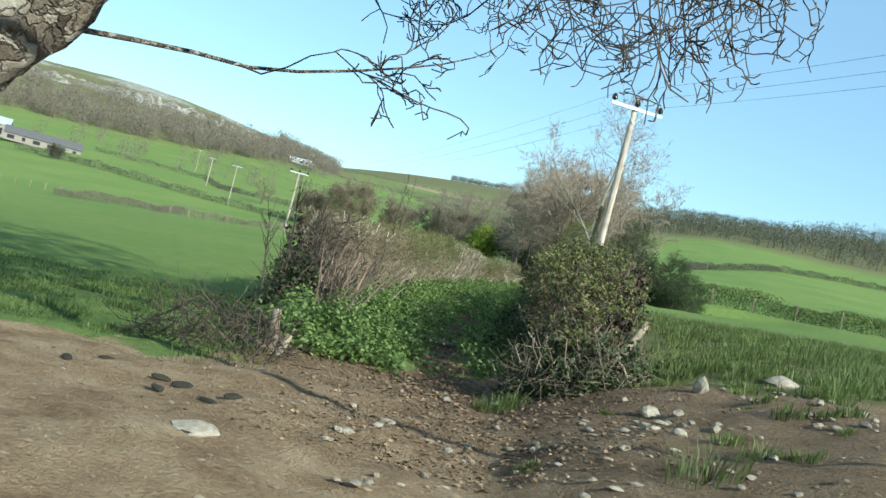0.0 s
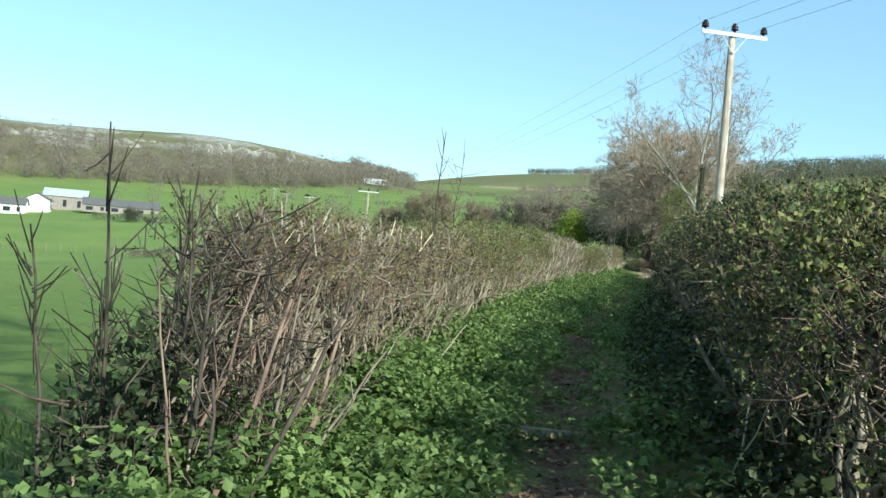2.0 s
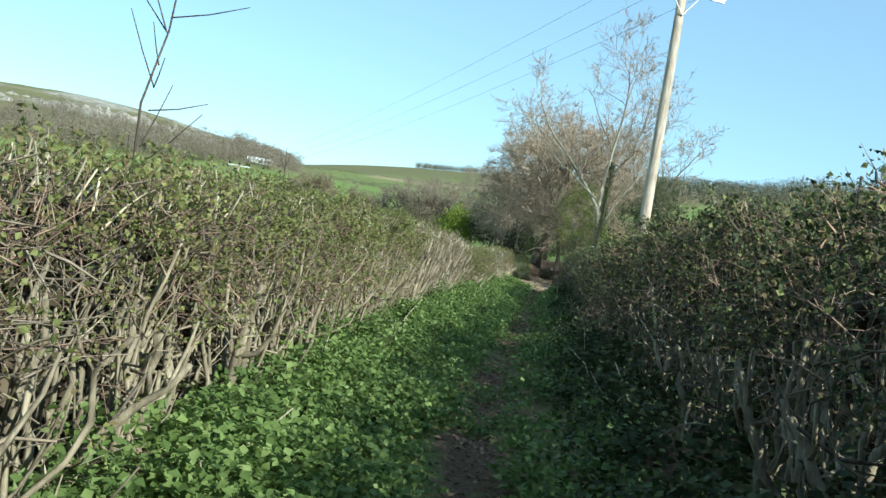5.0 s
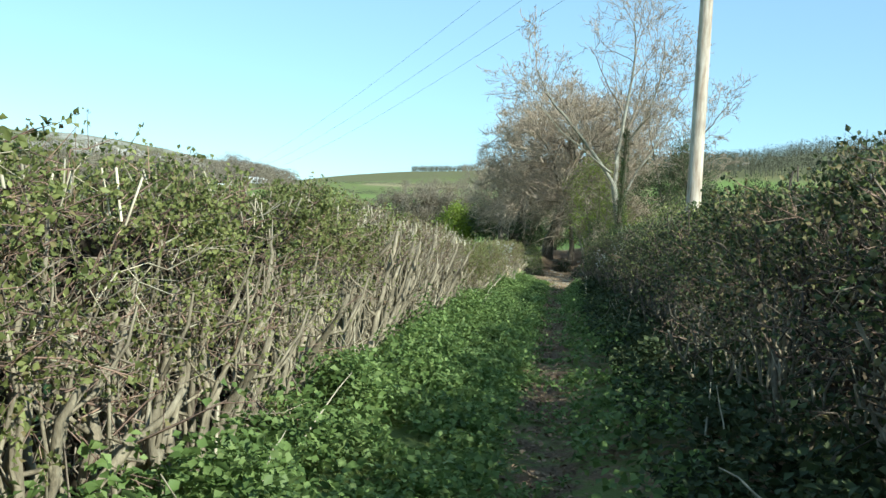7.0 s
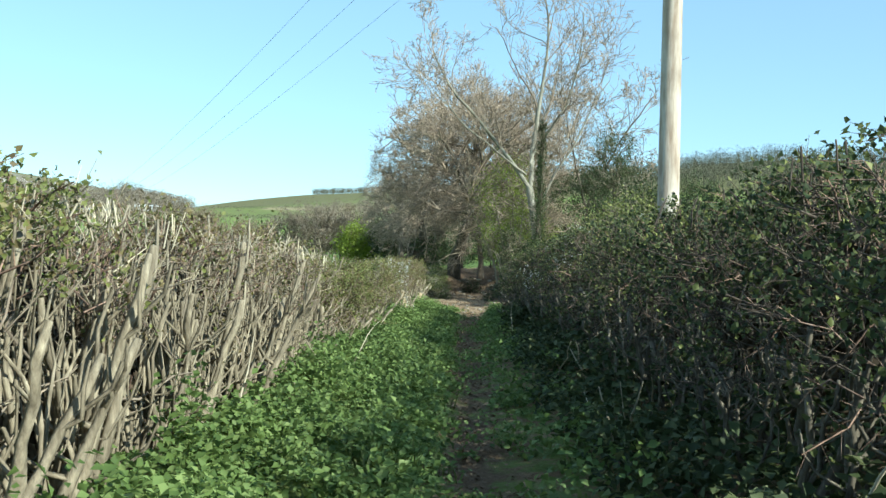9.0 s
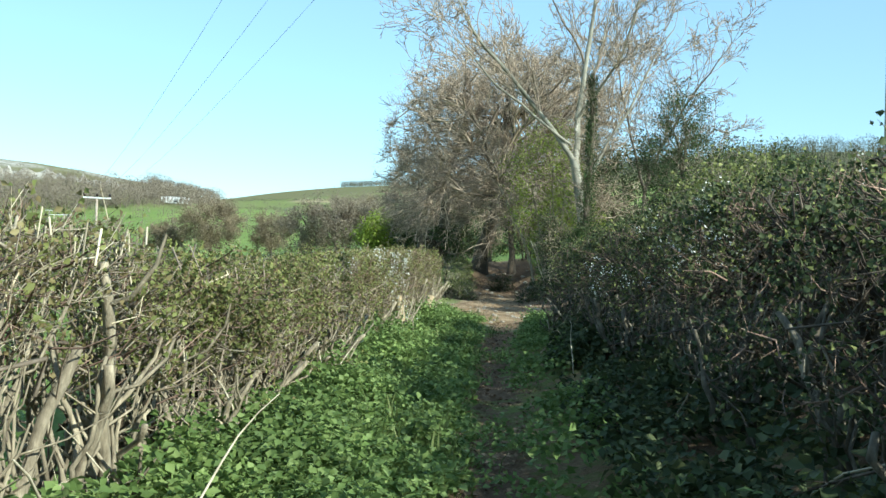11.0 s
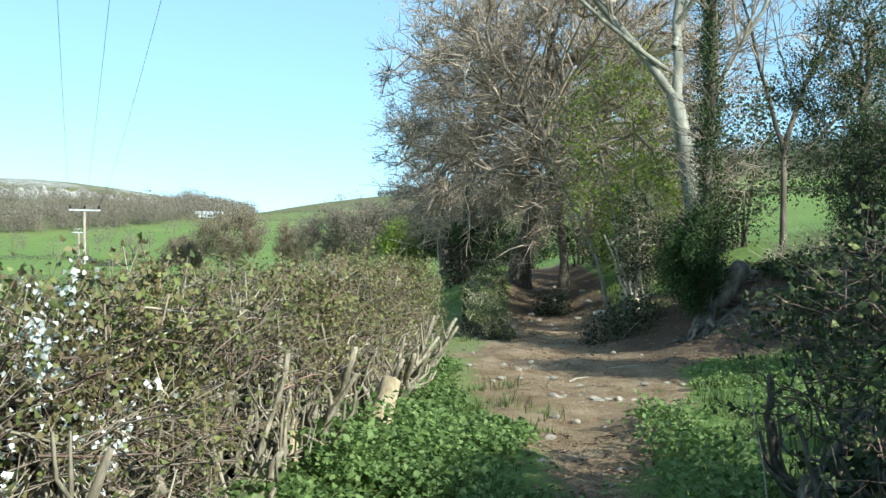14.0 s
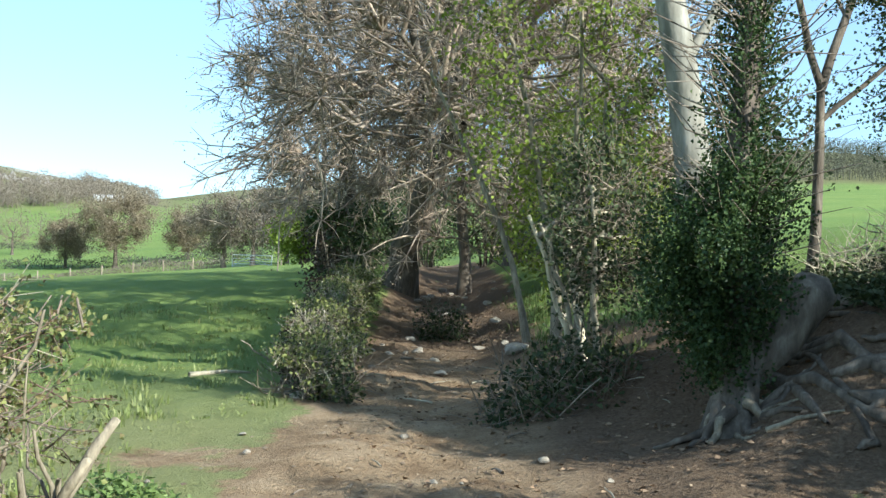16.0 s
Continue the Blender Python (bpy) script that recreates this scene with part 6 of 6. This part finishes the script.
far_hedge([(-300, 560), (-200, 600), (-120, 640)], 2.2, 2.0, FAR_TREE, "field boundary on the lower hill", 506, 25)
far_hedge([(-90, 500), (-30, 520), (30, 560)], 2.2, 2.0, FAR_DARK, "hedge across the far pasture", 507, 25)
far_hedge([(-130, 820), (-40, 850), (40, 900)], 3.0, 3.0, FAR_DARK, "hedge under the far ridge", 508, 18)
far_hedge([(-140, 960), (-60, 1010), (30, 1040)], 3.0, 3.0, FAR_DARK, "hedge along the pale ploughland", 509, 18)
far_hedge([(16.5, 75), (30, 68), (52, 58)], 1.5, 1.2, FAR_GREEN, "trimmed hedge along the top of the upper field", 510, 1100, (0.12, 0.3))
far_hedge([(66, 330), (110, 385), (180, 420)], 2.5, 2.0, FAR_DARK, "dark hedge across the hillside pasture", 511, 60)
far_hedge([(-60, 690), (10, 720), (70, 700)], 2.4, 2.2, FAR_DARK, "hedge across the far hillside", 513, 30)
far_hedge([(-40, 600), (-20, 700), (-10, 840)], 2.4, 2.0, FAR_TREE, "hedge climbing the far hillside", 514, 30)
far_hedge([(52, 262), (72, 335)], 2.0, 1.6, FAR_DARK, "hedge running down the hillside", 512, 70)


def far_trees(name, label, spots, heights, mat, seed, per=110, slim=0.4):
    """A far wood of many uneven crowns."""
    g = np.random.default_rng(seed)
    n = len(spots)
    z = land(spots[:, 0], spots[:, 1])
    C = np.repeat(np.stack([spots[:, 0], spots[:, 1], z], 1), per, 0)
    H = np.repeat(heights, per)
    f = g.uniform(0.12, 1.0, n * per)
    r = slim * H * np.sqrt(np.clip(1 - ((f - 0.58) / 0.5) ** 2, 0.02, 1)) * np.sqrt(g.random(n * per))
    a = g.uniform(0, 6.28, n * per)
    C = C + np.stack([np.cos(a) * r, np.sin(a) * r, f * H], 1)
    V, F = shards(C, H * g.uniform(0.06, 0.16, n * per), seed, 1.6)
    P = np.stack([spots[:, 0], spots[:, 1], z - 0.3], 1)
    T = np.stack([P, P + np.array([0, 0, 0.35]) * heights[:, None], P + np.array([0, 0, 0.75]) * heights[:, None]], 1)
    V2, Q2 = tubes(T, heights[:, None] * np.array([[0.022, 0.016, 0.006]]), 3)
    Vj, Fj = joined([(V, F), (V2, Q2)])
    return tagged(new(name, mesh_of(name, Vj, Fj, mat)), label, "woodland", kind="stuff")


def polar(r, az):
    return np.stack([r * np.sin(np.radians(az)), r * np.cos(np.radians(az))], 1)


g = np.random.default_rng(520)
n = 1500
az = g.uniform(-33, -9.5, n)
r = np.interp(g.random(n) ** 1.3, [0, 1], [625, 850])
ok = r < np.interp(az, [-33, -20, -14, -9.5], [830, 785, 790, 850])
far_trees("hillside_wood", "bare grey-brown woodland on the hillside", polar(r[ok], az[ok]), g.uniform(7, 12, ok.sum()), FAR_TREE, 521)
n = 900
far_trees("scrub", "scattered scrub among limestone crags", polar(g.uniform(740, 868, n), g.uniform(-33, -9, n)), g.uniform(1.8, 3.6, n), FAR_TREE, 522, 50, 0.7)
n = 170
far_trees("ridge_wood", "bare trees along the hill's end", polar(g.uniform(700, 900, n), g.uniform(-12, -8.3, n)), g.uniform(8, 13, n), FAR_TREE, 523)
n = 2300
far_trees("ridge_wood", "dark mixed woodland on the ridge", polar(g.uniform(620, 930, n), g.uniform(4, 34, n)), g.uniform(8, 14, n), FAR_DARK, 524, 60)
n = 700
far_trees("ridge_wood", "distant woodland along the skyline", polar(g.uniform(1330, 1420, n), g.uniform(-2.2, 1.2, n)), g.uniform(4, 7, n), FAR_DARK, 525, 40)
n = 420
far_trees("ridge_wood", "russet bare wood on the far slope", polar(g.uniform(1000, 1380, n), g.uniform(0.5, 6, n)), g.uniform(7, 11, n), FAR_TREE, 528, 50)
n = 160
far_trees("valley_wood", "bare copses on the far pasture", polar(g.uniform(640, 1000, n), g.uniform(-2.5, 6, n)), g.uniform(7, 12, n), FAR_TREE, 526)
n = 70
far_trees("hedgerow_trees", "scattered hedgerow trees across the valley", polar(g.uniform(380, 620, n), g.uniform(-24, -4, n)), g.uniform(5, 9, n), FAR_TREE, 527)
def mid_tree(x, y, s, label, seed, leaf=None):
    return tree("field_tree", label, (x, y), 1.75 * s, 0.92 * s, 0.3 * s, 0.06 * s, BARK_OAK, TWIG, seed, (0, 0), 1100, (0.1 * s, 0.28 * s), (9, 34, 90), (0.02 * s, 0.009 * s, 0.005 * s), [leaf] if leaf else (), group="field trees", sides=(5, 3, 3, 3))


mid_tree(-27, 216, 6.4, "round bare oak in the valley hedge", 541, (MID_BROWN, 9, 0.2))
mid_tree(-36, 224, 4.4, "small bare tree in the valley hedge", 542, (MID_BROWN, 6, 0.2))
mid_tree(-18, 226, 4.6, "bare brown tree in the valley hedge", 543, (MID_BROWN, 6, 0.2))
mid_tree(-8.0, 181, 4.8, "bare slender tree in the copse", 544, (FAR_TREE, 4, 0.18))
mid_tree(-4.5, 178, 5.4, "bare slender tree in the copse", 545, (FAR_TREE, 4, 0.18))
mid_tree(-1.0, 184, 5.2, "bare slender tree in the copse", 546, (MID_BROWN, 5, 0.18))
mid_tree(2.6, 176, 4.4, "bare slender tree in the copse", 547, (FAR_TREE, 4, 0.18))
mid_tree(1.6, 149, 2.7, "yellow-green sallow bush by the gate", 548, (LEAF_SPRING, 2, 0.28))
mid_tree(5.5, 146, 3.2, "dark holly bush by the gate", 549, (LEAF_DARK, 2, 0.28))
mid_tree(9, 140, 4.0, "bare tree beyond the lane", 550, (FAR_TREE, 1, 0.2))
mid_tree(-55, 262, 4.2, "twisted lone bare tree in the pasture", 551)
mid_tree(-104, 250, 2.0, "small dark bush in the pasture", 552, (FAR_DARK, 1, 0.25))


def crag(az_, r_, w, h, seed):
    x, y = r_ * math.sin(radians(az_)), r_ * math.cos(radians(az_))
    g = np.random.default_rng(seed)
    bm = bmesh.new()
    bmesh.ops.create_grid(bm, x_segments=14, y_segments=6, size=0.5)
    t = radians(-az_)
    for v in bm.verts:
        px, q = v.co.x, v.co.y + 0.5
        e = 1 - (2 * abs(px)) ** 3
        lx = px * w
        d = 3.5 * q + 1.2 * math.sin(px * 23 + seed) * math.sin(q * 5) + g.normal(0, 0.5)
        v.co = (lx * math.cos(t) - d * math.sin(t), lx * math.sin(t) + d * math.cos(t), 0)
        v.co.z = lz(x + v.co.x, y + v.co.y - 6) - lz(x, y) - 1 + q * h * e * (0.8 + 0.25 * math.sin(px * 17 + seed))
    ob = thing("crag", "pale limestone cliff face on the hillside", "cliff", (x, y, lz(x, y)), "hillside crags")
    part("rock_face", bm, CLIFF, ob)


for i, (a, r_, w, h) in enumerate([(-26.6, 800, 26, 9), (-25.2, 830, 20, 7), (-29, 830, 26, 7), (-21.4, 850, 20, 6), (-18.6, 845, 12, 10), (-16.9, 850, 26, 9), (-15.0, 845, 10, 9), (-13.6, 845, 20, 9), (-22.8, 860, 18, 5), (-20.2, 865, 14, 5), (-27.8, 855, 22, 6), (-24.0, 845, 24, 7), (-23.2, 825, 18, 6), (-19.5, 850, 18, 7), (-17.8, 835, 12, 6), (-15.9, 850, 14, 7), (-14.3, 835, 12, 6), (-12.8, 840, 12, 6), (-25.6, 862, 20, 5), (-21.0, 830, 14, 6)]):
    crag(a, r_ - 42, w * 1.6, h * 0.85, 560 + i)


def building(name, label, az_, r_, length, depth, eaves, ridge, wall_mat, roof_mat, turn, windows=3, lift=0.0):
    x, y = r_ * math.sin(radians(az_)), r_ * math.cos(radians(az_))
    h = thing(name, label, "building", (x, y, min(lz(x - 6, y), lz(x + 6, y), lz(x, y)) - 0.2 + lift), "farm buildings", turn)
    L, D = length / 2, depth / 2
    bm = bmesh.new()
    v = [bm.verts.new(p) for p in ((-L, -D, 0), (L, -D, 0), (L, D, 0), (-L, D, 0), (-L, -D, eaves), (L, -D, eaves), (L, D, eaves), (-L, D, eaves), (-L, 0, ridge), (L, 0, ridge))]
    for f in ((0, 1, 5, 4), (2, 3, 7, 6), (1, 2, 6, 9, 5), (3, 0, 4, 8, 7), (3, 2, 1, 0)):
        bm.faces.new([v[k_] for k_ in f])
    part("wall", bm, wall_mat, h)
    bm = bmesh.new()
    o = 0.4
    for s in (-1, 1):
        e = eaves - o * (ridge - eaves) / D
        q = [bm.verts.new(p) for p in ((-L - o, s * (D + o), e), (L + o, s * (D + o), e), (L + o, 0, ridge + 0.1), (-L - o, 0, ridge + 0.1))]
        q2 = [bm.verts.new((p.co.x, p.co.y, p.co.z + 0.18)) for p in q]
        bm.faces.new(q)
        bm.faces.new(q2)
        for k_ in range(4):
            bm.faces.new((q[k_], q[(k_ + 1) % 4], q2[(k_ + 1) % 4], q2[k_]))
    bmesh.ops.recalc_face_normals(bm, faces=bm.faces)
    part("roof", bm, roof_mat, h)
    for i in range(windows):
        bm = bmesh.new()
        cx = -L + (i + 0.5) * length / windows
        wide = 1.1 if eaves > 3.5 or i % 2 else 2.2
        bmesh.ops.create_cube(bm, size=1, matrix=Matrix.Translation((cx, -D - 0.02, eaves * 0.5)) @ Matrix.Diagonal((wide, 0.12, eaves * 0.45, 1)))
        part("window" if wide < 2 else "doorway", bm, DARK_GLASS, h)


building("barn", "long low grey-roofed stone barn", -23.3, 372, 24, 8, 2.6, 4.6, BARN_WALL, ROOF_GREY, 24, 6)
building("barn", "big barn with a pale green sheet roof", -26.0, 392, 14, 9, 5.0, 7.2, BARN_WALL, ROOF_GREEN, 20, 3)
building("farmhouse", "white rendered farmhouse with a dark roof", -27.3, 376, 6, 8, 4.4, 6.4, WHITE_WALL, ROOF_GREY, 110, 2)
building("barn", "pale-walled farm shed with a grey roof", -28.9, 368, 14, 8, 3.2, 5.2, WHITE_WALL, ROOF_GREY, 20, 4)
building("barn", "dark farm shed behind the yard", -30.5, 380, 16, 8, 3.4, 5.6, BARN_WALL, ROOF_GREY, 24, 3)
building("barn", "small white shed on the hillside", -10.35, 668, 15, 7, 2.0, 3.6, WHITE_WALL, WHITE_WALL, 14, 1, 0.6)
